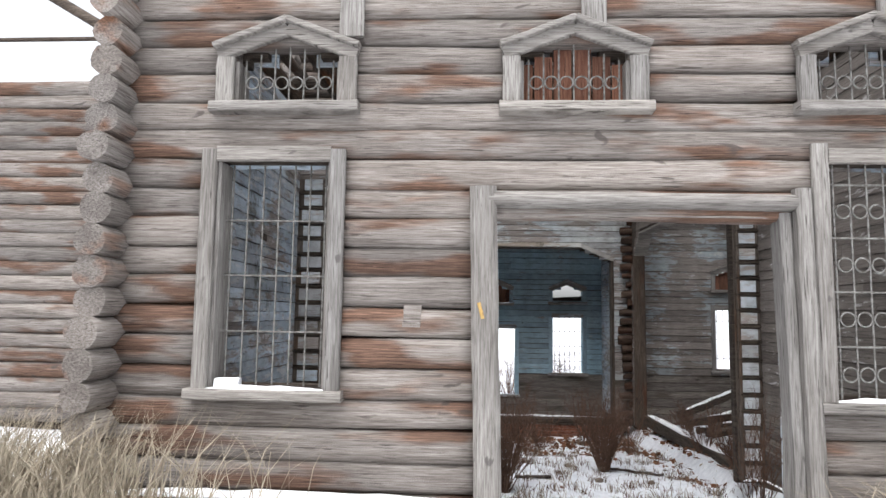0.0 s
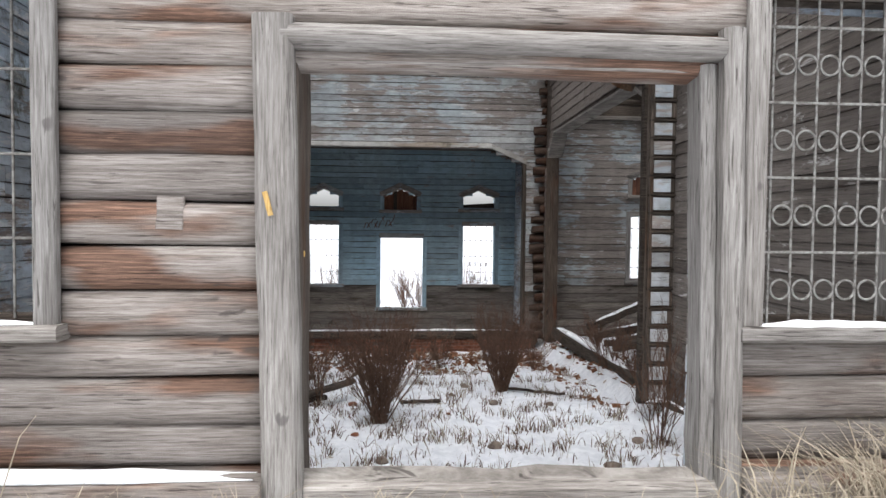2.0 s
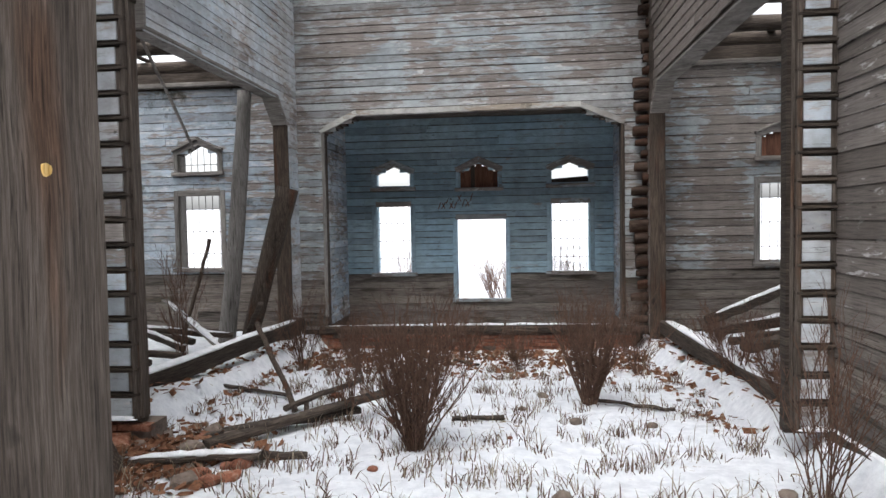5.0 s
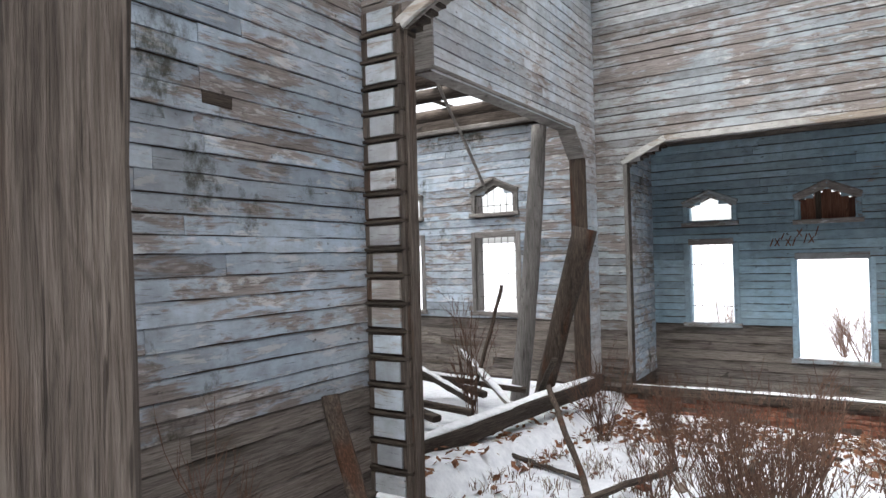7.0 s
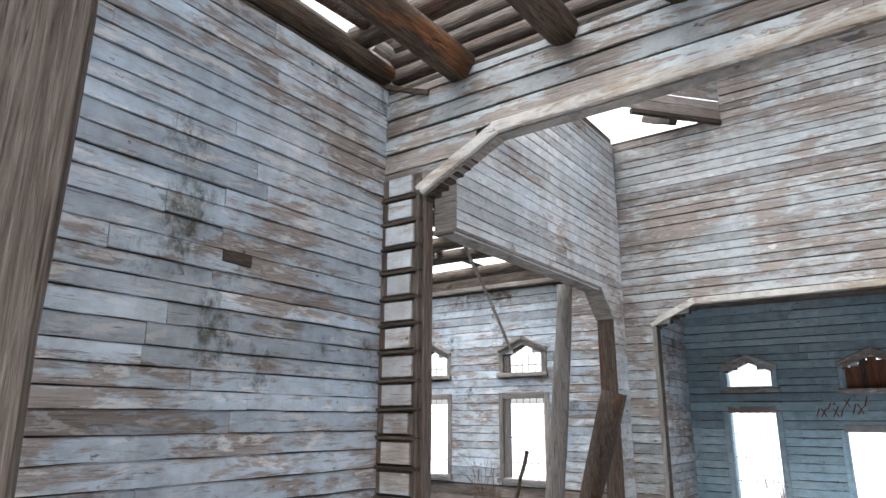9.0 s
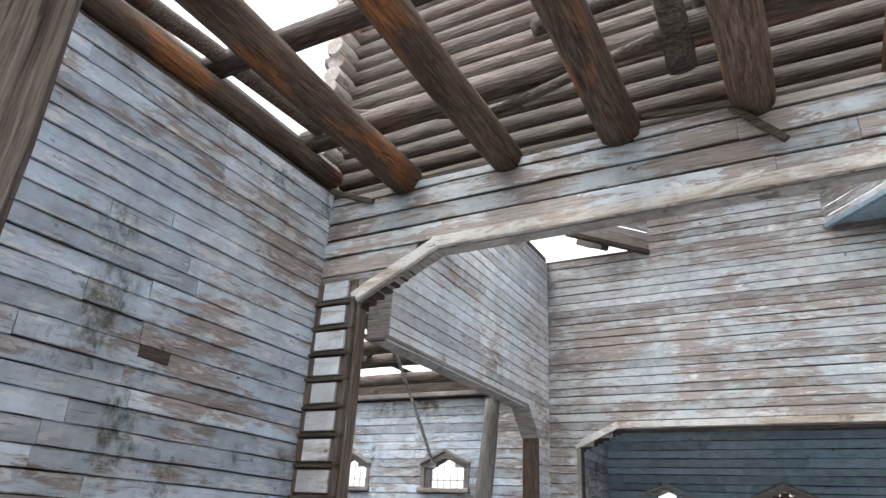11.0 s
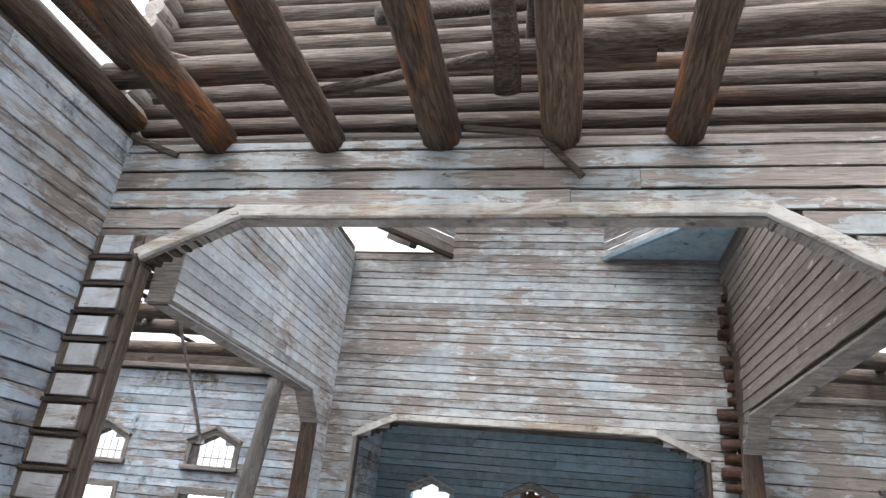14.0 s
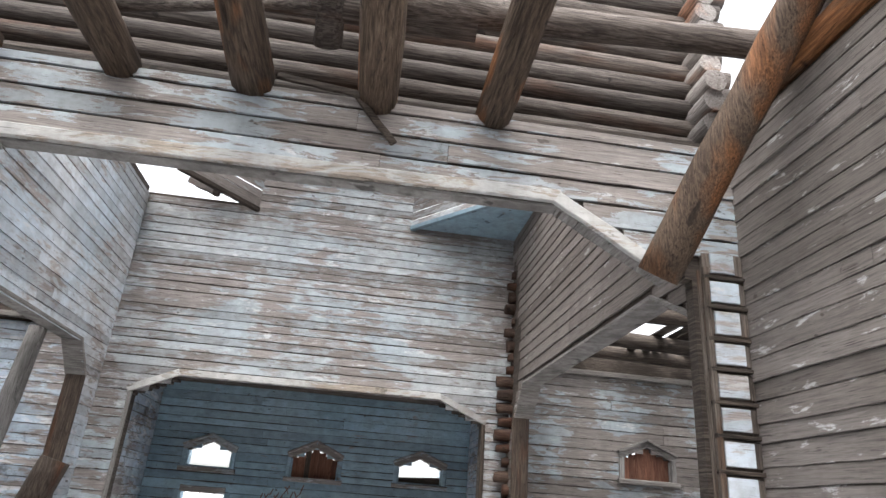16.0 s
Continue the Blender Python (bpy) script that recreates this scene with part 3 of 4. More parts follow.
for i, cx in enumerate((-1.71, 0.76, 3.2)):
    wu = casing("window_%d" % (3 + i), "small gabled window with ring grille and carved grey casing", cx, 0.0, -1, 0.46, 3.66, 4.04, 4.24, w=0.15, proud=0.07)
    grille(wu, cx, 0.05, 0.45, 3.66, 4.04, (), (3.86,), 4.22, 7)
    if i == 1:
        for j in range(6):
            t = bmesh.new()
            x = cx - 0.42 + 0.168 * j
            bar(t, (x, 0.14, 3.66), (x, 0.14, 4.04 + 0.19 * (1 - abs(x - cx) / 0.46)), 0.155, 0.02, 0.004, up=(0, 1, 0))
            part("shutter_board", t, M_BOARD, wu, "red-brown board")
    t = bmesh.new()
    bar(t, (cx + 0.16 + (0.4 if i == 0 else 0), -0.05, 4.34 - (0.1 if i == 0 else 0)), (cx + 0.16 + (0.4 if i == 0 else 0), -0.05, 5.3), 0.21, 0.05, 0.01, 0.003, 4, up=(0, 1, 0))
    part("batten", t, M_POST, wu)
    under(wu)

# ---- south arch wall ----
ax = XL
a_hole = trapeze(-2.40 - ax, 3.85 - ax, 3.70, -1.55 - ax, 2.69 - ax, 4.20)
wall_a = core("wall_south_arch", (ax, YA), (1, 0), (0, -1), XR - XL, -0.55, 5.0, 0.12, [a_hole], M_DARK, label="boarded wall with a wide flattened arch", step=0.05)
clad(wall_a, (ax, YA), (1, 0), (0, -1), XR - XL, 3.9, 4.95, 0.185, [trapeze(-2.40 - ax, 3.60 - ax, 3.8, -1.55 - ax, 2.69 - ax, 4.3)], M_GREYB, joint=4.5, gap=0.012)
clad(wall_a, (ax, YA + 0.12), (1, 0), (0, 1), XR - XL, 3.9, 5.0, 0.185, [trapeze(-2.40 - ax, 3.60 - ax, 3.8, -1.55 - ax, 2.69 - ax, 4.3)], M_PALE)
for p, q in (((-2.44, 3.82), (-1.57, 4.24)), ((-1.60, 4.245), (2.74, 4.285)), ((2.71, 4.28), (3.62, 3.74))):
    t = bmesh.new()
    bar(t, (p[0], YA - 0.04, p[1] - 0.02), (q[0], YA - 0.04, q[1] - 0.02), 0.05, 0.115, 0.01, 0.004, 8)
    part("arch_trim", t, M_TRIMW, wall_a, "worn white arch trim board")
    t = bmesh.new()
    bar(t, (p[0], YA + 0.05, p[1] - 0.085), (q[0], YA + 0.05, q[1] - 0.085), 0.14, 0.025, 0.006, 0.003, 6)
    part("arch_soffit", t, M_CASE, wall_a, "bare wood arch soffit board")
# jambs of stacked log ends with board scraps
for xa, xb in ((XL + 0.01, -2.40), (3.92, XR - 0.01)):
    z = -0.5
    flip = xa > 0
    while z < 3.85:
        h = rng.uniform(0.235, 0.262)
        t = bmesh.new()
        bar(t, (xa, YA + 0.0, z + h / 2), (xb, YA + 0.0, z + h / 2), 0.1, h - 0.035, 0.02, 0.004, 3)
        part("jamb_log", t, M_JAMB, wall_a)
        t = bmesh.new()
        w0 = (0.33 if not flip else 0.24) * rng.uniform(0.8, 1.05)
        c0 = (xa + 0.235) if not flip else (xb - 0.18)
        bar(t, (c0 - w0 / 2, YA - 0.062, z + h / 2), (c0 + w0 / 2, YA - 0.062, z + h / 2), 0.022, h - 0.075, 0.005, 0.002, 2)
        part("scrap_board", t, M_WHITE, wall_a)
        t = bmesh.new()
        bar(t, (xa, YA - 0.052, z), (xb + 0.01, YA - 0.052, z), 0.045, 0.03, 0.005, 0.003, 3)
        part("ledge", t, M_DARK, wall_a, "dark rotten ledge strip")
        z += h
    t = bmesh.new()
    xe = xb - 0.022 if not flip else xa + 0.02
    bar(t, (xe, YA - 0.045, -0.5), (xe, YA - 0.045, 3.8), 0.045, 0.05, 0.01, 0.004, 6, up=(0, 1, 0))
    part("corner_board", t, M_JAMB, wall_a, "dark brown corner board")
    t = bmesh.new()
    xs_ = xb + 0.015 if not flip else xa - 0.018
    bar(t, (xs_, YA + 0.05, -0.5), (xs_, YA + 0.05, 3.78), 0.03, 0.13, 0.006, 0.003, 6, up=(0, 1, 0))
    part("jamb_lining", t, M_JAMB, wall_a, "brown board lining the arch jamb")
    t = bmesh.new()
    lump(t, (xa, YA - 0.06, -0.5), (xb, YA - 0.06, -0.5), 0.12, 0.04)
    part("snow_cap", t, M_CAP, wall_a)
# log wall of the drum above the arch
drum = tagged(finish("wall_drum_south", bmesh.new(), M_DARK), "bare log wall above the arch under open sky", "wall", kind="structure")
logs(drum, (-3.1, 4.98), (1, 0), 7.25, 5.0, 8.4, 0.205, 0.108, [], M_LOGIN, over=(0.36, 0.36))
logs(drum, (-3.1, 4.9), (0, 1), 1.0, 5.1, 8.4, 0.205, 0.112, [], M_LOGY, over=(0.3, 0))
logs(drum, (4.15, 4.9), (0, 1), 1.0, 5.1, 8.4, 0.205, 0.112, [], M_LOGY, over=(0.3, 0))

# ---- ceiling joists ----
for x in (-1.96, -0.88, 0.16, 1.18, 2.16):
    t = bmesh.new()
    r = rng.uniform(0.148, 0.165)
    tube(t, (x + rng.uniform(-0.05, 0.05), 0.0, 5.12), (x, 4.70, 4.97), r, r * rng.uniform(0.98, 1.08), 12, 12, 0.09, 0.03)
    tagged(finish("ceiling_joist", t, M_JOIST, smooth=True), "brown weathered round log joist with orange bare wood", "beam", "ceiling joists")
t = bmesh.new()
tube(t, (3.45, 4.5, 3.62), (4.32, 3.0, 6.0), 0.16, 0.15, 12, 12, 0.09, 0.03)
tagged(finish("ceiling_joist", t, M_JOISTZ, smooth=True), "fallen brown log joist sloping down to the arch", "beam", "ceiling joists")
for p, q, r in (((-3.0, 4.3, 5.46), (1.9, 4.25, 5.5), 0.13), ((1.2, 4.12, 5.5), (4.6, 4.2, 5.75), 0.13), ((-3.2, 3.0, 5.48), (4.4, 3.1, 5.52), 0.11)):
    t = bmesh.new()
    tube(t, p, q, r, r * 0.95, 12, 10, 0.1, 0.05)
    tagged(finish("cross_log", t, M_LOGIN, smooth=True), "grey log lying across the joists, darkened in place of roof shade", "log", "cross logs")
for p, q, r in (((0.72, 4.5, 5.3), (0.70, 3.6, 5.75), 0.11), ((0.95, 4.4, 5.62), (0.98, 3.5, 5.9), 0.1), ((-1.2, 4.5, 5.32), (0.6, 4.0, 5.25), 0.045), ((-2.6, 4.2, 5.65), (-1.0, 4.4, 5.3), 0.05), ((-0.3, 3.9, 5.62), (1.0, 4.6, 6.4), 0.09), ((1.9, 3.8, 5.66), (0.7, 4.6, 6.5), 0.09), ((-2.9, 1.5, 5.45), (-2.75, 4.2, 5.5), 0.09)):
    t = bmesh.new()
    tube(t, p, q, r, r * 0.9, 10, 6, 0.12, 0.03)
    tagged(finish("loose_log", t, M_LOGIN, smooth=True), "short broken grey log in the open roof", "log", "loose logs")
for p, q in (((0.35, 4.62, 5.02), (1.05, 4.6, 4.93)), ((1.0, 4.62, 4.95), (1.35, 4.6, 4.52)), ((-2.83, 4.6, 5.0), (-2.3, 4.62, 4.78))):
    t = bmesh.new()
    bar(t, p, q, 0.03, 0.06, 0.008, 0.006, 5)
    tagged(finish("broken_lath", t, M_DARK), "broken lath hanging on the arch wall", "board", "broken laths")

# ---- crossing ----
na = trapeze(-2.66 - CW, 3.64 - CW, 3.36, -1.88 - CW, 2.78 - CW, 3.70)
corner_cut = lambda z: (0.0, 2.15) if z > 7.24 else None
corner_cut2 = lambda z: (5.25, 8.0) if z > 7.35 else None
wall_n = core("wall_north_arch", (CW, YN), (1, 0), (0, -1), CE - CW, -1.0, 9.0, 0.28, [na, corner_cut, corner_cut2], M_DARK, label="tall boarded wall over the flattened north arch", step=0.05)
clad(wall_n, (CW, YN), (1, 0), (0, -1), CE - CW, 0.2, 9.0, 0.165, [na, corner_cut, corner_cut2], M_PALE, joint=8.0, gap=0.013)
clad(wall_n, (CW, YN), (1, 0), (0, -1), CE - CW, -0.9, 0.2, 0.19, [na], M_BARE)
for p, q in (((-2.72, 3.42), (-1.90, 3.79)), ((-1.92, 3.785), (2.82, 3.795)), ((2.79, 3.80), (3.70, 3.41))):
    t = bmesh.new()
    bar(t, (p[0], YN - 0.06, p[1]), (q[0], YN - 0.06, q[1]), 0.06, 0.12, 0.01, 0.003, 5)
    part("arch_trim", t, M_TRIMW, wall_n, "worn white arch trim board")
for x in (-2.66, 3.66):
    t = bmesh.new()
    bar(t, (x, YN - 0.05, -0.6), (x, YN - 0.05, 3.4), 0.07, 0.05, 0.01, 0.004, 6, up=(0, 1, 0))
    part("jamb_trim", t, M_DARKZ if x > 0 else M_POST, wall_n)

def rotten(z):
    """Where the boards have fallen from the east wall beside the corner."""
    if 3.2 < z < 6.6:
        return 6.35 + 0.5 * abs(z - 4.6) / 2 + 0.35 * noise.noise(Vector((z * 3.1, 0, 0))), 7.4
    return None


cut_w = rect(-0.1, 1.42, 3.0, 5.3)
wz_w = trapeze(0.75, 6.55, 3.52, 1.55, 6.05, 4.02)
wz_e = trapeze(0.05, 6.75, 3.52, 1.0, 6.1, 4.02)
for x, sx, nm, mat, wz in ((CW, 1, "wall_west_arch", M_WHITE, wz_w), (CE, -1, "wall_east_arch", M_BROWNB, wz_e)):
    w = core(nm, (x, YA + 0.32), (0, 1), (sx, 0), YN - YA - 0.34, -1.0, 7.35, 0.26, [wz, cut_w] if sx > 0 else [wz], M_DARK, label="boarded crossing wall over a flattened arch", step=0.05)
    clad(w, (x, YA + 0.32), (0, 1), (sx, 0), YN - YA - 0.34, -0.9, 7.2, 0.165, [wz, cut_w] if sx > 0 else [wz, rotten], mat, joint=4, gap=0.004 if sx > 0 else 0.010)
    y0 = YA + 0.32
    for (ya, za), (yb, zb) in (((y0 + (1.38 if sx > 0 else 0.05), 3.98 if sx > 0 else 3.50), (y0 + (1.55 if sx > 0 else 1.0), 3.99)), ((y0 + (1.52 if sx > 0 else 1.0), 3.99), (y0 + 6.08, 3.99)), ((y0 + 6.05, 3.99), (y0 + 6.58, 3.48))):
        t = bmesh.new()
        bar(t, (x - sx * 0.11, ya, za), (x - sx * 0.11, yb, zb), 0.34, 0.05, 0.01, 0.004, 5)
        part("arch_soffit", t, M_CASE, w, "bare wood arch soffit board")
    if sx > 0:
        t = bmesh.new()
        bar(t, (x - 0.1, y0 + 1.40, 3.96), (x - 0.1, y0 + 1.40, 5.3), 0.32, 0.05, 0.01, 0.004, 5, up=(0, 1, 0))
        part("end_board", t, M_CASE, w)
    for y in ((y0 + 0.74, y0 + 6.57) if sx > 0 else (y0 + 6.72,)):
        t = bmesh.new()
        bar(t, (x - sx * 0.1, y, -0.9), (x - sx * 0.1, y, 3.55), 0.30, 0.06, 0.01, 0.005, 5, up=(0, 1, 0))
        part("jamb_board", t, M_DARKZ, w, "dark brown jamb board")
# rotten dark log ends in the north-east corner
ne = tagged(finish("wall_corner_logs", bmesh.new(), M_DARK), "rotten dark log ends in the crossing corner", "wall", kind="structure")
z = -0.9
while z < 6.4:
    t = bmesh.new()
    k = rng.uniform(0.12, 0.42) if z < 4.6 else rng.uniform(0.03, 0.2)
    tube(t, (CE - k, YN - 0.2, z), (CE + 0.2, YN - 0.22, z), 0.10 * rng.uniform(0.6, 1.1), 0.115, 11, 6, 0.4, 0.04)
    part("log_end", t, M_ROT, ne, smooth=True)
    z += 0.24
# corner soffits and the slanting drum walls above them
for sx, x, xi in ((-1, CW, -1.12), (1, CE, 1.98)):
    yi = YN - 2.6
    d = tagged(finish("wall_drum_corner", bmesh.new(), M_DARK), "slanting boarded drum wall across the corner", "wall", kind="structure")
    p0, p1 = Vector((xi, YN, 0)), Vector((x, yi, 0))
    dv = (p1 - p0)
    length = dv.length
    dv.normalize()
    nn = Vector((-dv.y, dv.x, 0))
    if nn.y > 0:
        nn = -nn
    zlow = 7.14
    if sx > 0:
        clad(d, (p0.x, p0.y), (dv.x, dv.y), (nn.x, nn.y), length, zlow, 9.0, 0.17, [], M_PALE)
        t = bmesh.new()
        tri = [(xi, YN - 0.02, 7.15), (x, YN - 0.02, 7.15), (x, yi, 7.15)]
        lo = [t.verts.new(v) for v in tri]
        hi = [t.verts.new((a, b_, c_ + 0.06)) for a, b_, c_ in tri]
        t.faces.new(lo)
        t.faces.new(hi[::-1])
        for i in range(3):
            t.faces.new((lo[i], lo[(i + 1) % 3], hi[(i + 1) % 3], hi[i]))
        bmesh.ops.recalc_face_normals(t, faces=t.faces)
        part("soffit", t, M_DEEP, d, "blue triangular corner soffit")
    else:
        clad(d, (p0.x, p0.y), (dv.x, dv.y), (nn.x, nn.y), length, zlow + 0.05, 9.0, 0.17, [], M_PALE)
        t = bmesh.new()
        bar(t, (xi - 0.75, YN - 0.45, 7.2), (xi - 1.5, YN + 0.3, 7.75), 0.16, 0.14, 0.03, 0.01, 5)
        part("stub", t, M_LOGIN, d, "grey timber stub in the open corner")
    t = bmesh.new()
    bar(t, (xi + sx * 0.0, YN - 0.03, 7.14), (xi + dv.x * (length if sx > 0 else 1.9), YN + dv.y * (length if sx > 0 else 1.9), 7.14), 0.1, 0.09, 0.01, 0.004, 4)
    part("edge_beam", t, M_DARK if sx < 0 else M_DEEP, d)

# Plank cover above the view, added to keep skylight off the north wall.
t = bmesh.new()
for j in range(12):
    x = CW - 0.2 + 0.66 * j
    bar(t, (x + 0.33, 9.4, 9.62), (x + 0.33, YN + 0.5, 9.62), 0.63, 0.06, 0.01)
tagged(finish("ceiling_drum", t, M_DARK), "unseen plank ceiling added to shade the north wall", "ceiling", kind="structure")

# ---- north arm ----
nx0, nx1 = -2.82, 3.86
nwin = [(-1.59, 0.46), (2.80, 0.485)]
nh = [rect(-0.03 - nx0, 1.25 - nx0, -0.54, 1.47), gable(0.07 - nx0, 1.07 - nx0, 2.25, 2.62, 2.86)]
for cx, hw in nwin:
    nh += [rect(cx - hw - nx0, cx + hw - nx0, 0.15, 1.83), gable(cx - hw - nx0, cx + hw - nx0, 2.3, 2.62, 2.83)]
wall_b = core("wall_north", (nx0, YB), (1, 0), (0, -1), nx1 - nx0, -1.7, 4.0, 0.25, nh, M_DARK, step=0.02, label="end wall clad in deep blue painted boards")
clad(wall_b, (nx0, YB), (1, 0), (0, -1), nx1 - nx0, 0.12, 4.0, 0.165, nh, M_DEEP, joint=4, gap=0.014)
clad(wall_b, (nx0, YB), (1, 0), (0, -1), nx1 - nx0, -1.5, 0.12, 0.19, nh, M_BARE, joint=4)
for x, sx in ((nx0, 1), (nx1, -1)):
    w = core("wall_north_side", (x, YN + 0.28), (0, 1), (sx, 0), YB - YN - 0.28, -1.7, 4.0, 0.25, [], M_DARK, label="short side wall of worn blue boards")
    clad(w, (x, YN + 0.28), (0, 1), (sx, 0), YB - YN - 0.3, -0.9, 4.0, 0.165, [], M_BLUE)
t = bmesh.new()
bar(t, (nx0 - 0.2, (YN + YB) / 2 + 0.16, 4.05), (nx1 + 0.2, (YN + YB) / 2 + 0.16, 4.05), YB - YN + 0.2, 0.09, 0.01)
tagged(finish("ceiling", t, M_DARK), "dark plank ceiling of the north arm", "ceiling", kind="structure")
for cx, hw in nwin:
    w = casing("window_6", "tall barred window in worn blue boards", cx, YB, -1, hw - 0.01, 0.16, 1.82, None, 0.1, 0.05, M_GREYB, M_DEEP, ext=0.02)
    grille(w, cx, YB + 0.1, hw - 0.02, 0.16, 1.82, (0.5, 0.95, 1.4), (0.72, 0.3) if cx > 0 else (), count=6)
    under(w)
    w = casing("window_7", "small gabled window over the tall one", cx, YB, -1, hw - 0.01, 2.31, 2.62, 2.82, 0.09, 0.05, M_GREYB, M_DEEP)
    if cx > 0:
        t = bmesh.new()
        bar(t, (cx - hw, YB + 0.12, 2.34), (cx + hw, YB + 0.12, 2.40), 0.03, 0.17, 0.01)
        part("loose_board", t, M_DARK, w)
    under(w)
w = casing("window_8", "small gabled window boarded up in red-brown", 0.57, YB, -1, 0.49, 2.26, 2.62, 2.85, 0.08, 0.05, M_GREYB, M_DEEP)
for j in range(7):
    x = 0.57 - 0.43 + 0.143 * j
    t = bmesh.new()
    bar(t, (x, YB + 0.05, 2.26), (x, YB + 0.05, 2.62 + 0.22 * (1 - abs(x - 0.57) / 0.5)), 0.15, 0.02, 0.004, up=(0, 1, 0))
    part("shutter_board", t, M_BOARD, w, "red-brown shutter board")
t = bmesh.new()
bar(t, (0.42, YB - 0.02, 2.2), (0.42, YB - 0.02, 2.92), 0.1, 0.05, 0.008, up=(0, 1, 0))
part("stove_pipe", t, M_DARKZ, w, "dark upright plank")
under(w)
w = casing("door_2", "open doorway to snowy field in blue end wall", 0.61, YB, -1, 0.63, -0.5, 1.47, None, 0.08, 0.05, M_GREYB, M_DEEP, ext=0.02)
under(w)

# scrawl of unreadable red strokes between the windows
for k in range(9):
    x = -0.42 + 0.1 * k
    z = 1.74 + 0.13 * (k % 3 == 2) + 0.05 * (k > 4)
    for lean in ((0.05, -0.04) if k % 2 else (0.03,)):
        t = bmesh.new()
        bar(t, (x - lean, YB - 0.046, z), (x + lean, YB - 0.046, z + rng.uniform(0.13, 0.2)), 0.022, 0.006, 0.002, up=(0, 1, 0))
        part("scrawl_stroke", t, M_BOARD, wall_b, "red-brown painted stroke")

# ---- west and east arms ----
for sx, x0, x1, cxs in ((-1, -9.2, CW - 0.26, (-5.56, -8.0)), (1, CE + 0.26, 10.1, (6.88, 9.3))):
    hs = []
    for cx in cxs:
        hs += [rect(cx - 0.5 - x0, cx + 0.5 - x0, 0.47, 2.12), gable(cx - 0.48 - x0, cx + 0.48 - x0, 2.62, 3.0, 3.25)]
    nm = "wall_west_arm" if sx < 0 else "wall_east_arm"
    yw = YN + 0.1
    w = core(nm + "_north", (x0, yw), (1, 0), (0, -1), x1 - x0, -0.95, 5.02, 0.25, hs, M_DARK, step=0.02, label="arm wall clad in pale blue worn boards")
    clad(w, (x0, yw), (1, 0), (0, -1), x1 - x0, 0.35, 4.5, 0.175, hs, M_BLUE if sx < 0 else M_GREYB)
    clad(w, (x0, yw), (1, 0), (0, -1), x1 - x0, -0.9, 0.35, 0.2, hs, M_BARE)
    t = bmesh.new()
    bar(t, (x0, yw - 0.06, 4.55), (x1, yw - 0.06, 4.55), 0.12, 0.1, 0.01, 0.004, 6)
    part("cornice", t, M_CASE, w)
    for cx in cxs:
        ww = casing("window_9", "tall barred window with board casing", cx, yw, -1, 0.49, 0.49, 2.1, None, 0.11, 0.05, M_CASE, M_POST, ext=0.12)
        grille(ww, cx, yw + 0.1, 0.48, 0.49, 2.1, (0.8, 1.3, 1.8), (), count=6)
        under(ww)
        ww = casing("window_10", "small gabled window boarded up" if sx > 0 else "small gabled window with bars", cx, yw, -1, 0.47, 2.64, 3.0, 3.22, 0.1, 0.05, M_CASE, M_POST)
        if sx > 0:
            for j in range(7):
                x = cx - 0.41 + 0.137 * j
                t = bmesh.new()
                bar(t, (x, yw + 0.04, 2.64), (x, yw + 0.04, 3.0 + 0.21 * (1 - abs(x - cx) / 0.48)), 0.145, 0.02, 0.004, up=(0, 1, 0))
                part("shutter_board", t, M_BOARD, ww, "brown shutter board")
        else:
            grille(ww, cx, yw + 0.1, 0.46, 2.64, 3.0, (2.8,), (), 3.2, 6)
        under(ww)
    xe = x0 if sx < 0 else x1
    w = core(nm + "_end", (xe, YA + 0.3), (0, 1), (-sx, 0), YN - YA, -0.95, 4.55, 0.25, [rect(1.2, 2.2, 0.5, 2.1), rect(5.2, 6.2, 0.5, 2.1)], M_DARK, label="end wall of the side arm, worn boards")
    clad(w, (xe, YA + 0.3), (0, 1), (-sx, 0), YN - YA, -0.9, 4.5, 0.2, [rect(1.2, 2.2, 0.5, 2.1), rect(5.2, 6.2, 0.5, 2.1)], M_BLUE)
    w = core(nm + "_south", (x0, YA + 0.5), (1, 0), (0, 1), x1 - x0, -0.5, 5.5, 0.1, [rect(1.5, 2.5, 1.2, 3.0)] if sx > 0 else [], M_DARK, label="set-back log wall of the side arm, weathered grey")
    logs(w, (x0, YA + 0.28), (1, 0), x1 - x0, 0.05, 5.75, 0.235, 0.125, [rect(1.5, 2.5, 1.2, 3.0)] if sx > 0 else [], M_LOG, over=(0.3, 0) if sx < 0 else (0, 0.3), hewn=2.8)
    # broken roof of the arm: joists along x and scattered boards
    for j in range(6):
        y = YA + 0.9 + 1.25 * j
        t = bmesh.new()
        tube(t, (x0 - 0.2, y, 4.85 + rng.uniform(-0.1, 0.1)), (x1 - sx * 0.0, y + rng.uniform(-0.2, 0.2), 4.85 + rng.uniform(-0.15, 0.1)), 0.14, 0.13, 10, 8, 0.1, 0.05)
        tagged(finish("roof_log", t, M_DARK, smooth=True), "dark rotten roof log of the side arm", "log", "roof logs")
    for j in range(34):
        if rng.random() < 0.3:
            continue
        x = x0 + 0.1 + (x1 - x0 - 0.2) * j / 33
        t = bmesh.new()
        ya, yb = YA + 0.5 + rng.uniform(0, 0.3), YN - rng.choice((0.0, 0.0, 0.1, 1.2, 2.6))
        bar(t, (x, ya, 5.03), (x + rng.uniform(-0.08, 0.08), yb, 5.03 + rng.uniform(-0.08, 0.05)), 0.15, 0.03, 0.006, 0.008, 6)
        tagged(finish("roof_board", t, M_DARK), "dark loose roof board with gaps beside it", "board", "roof boards")
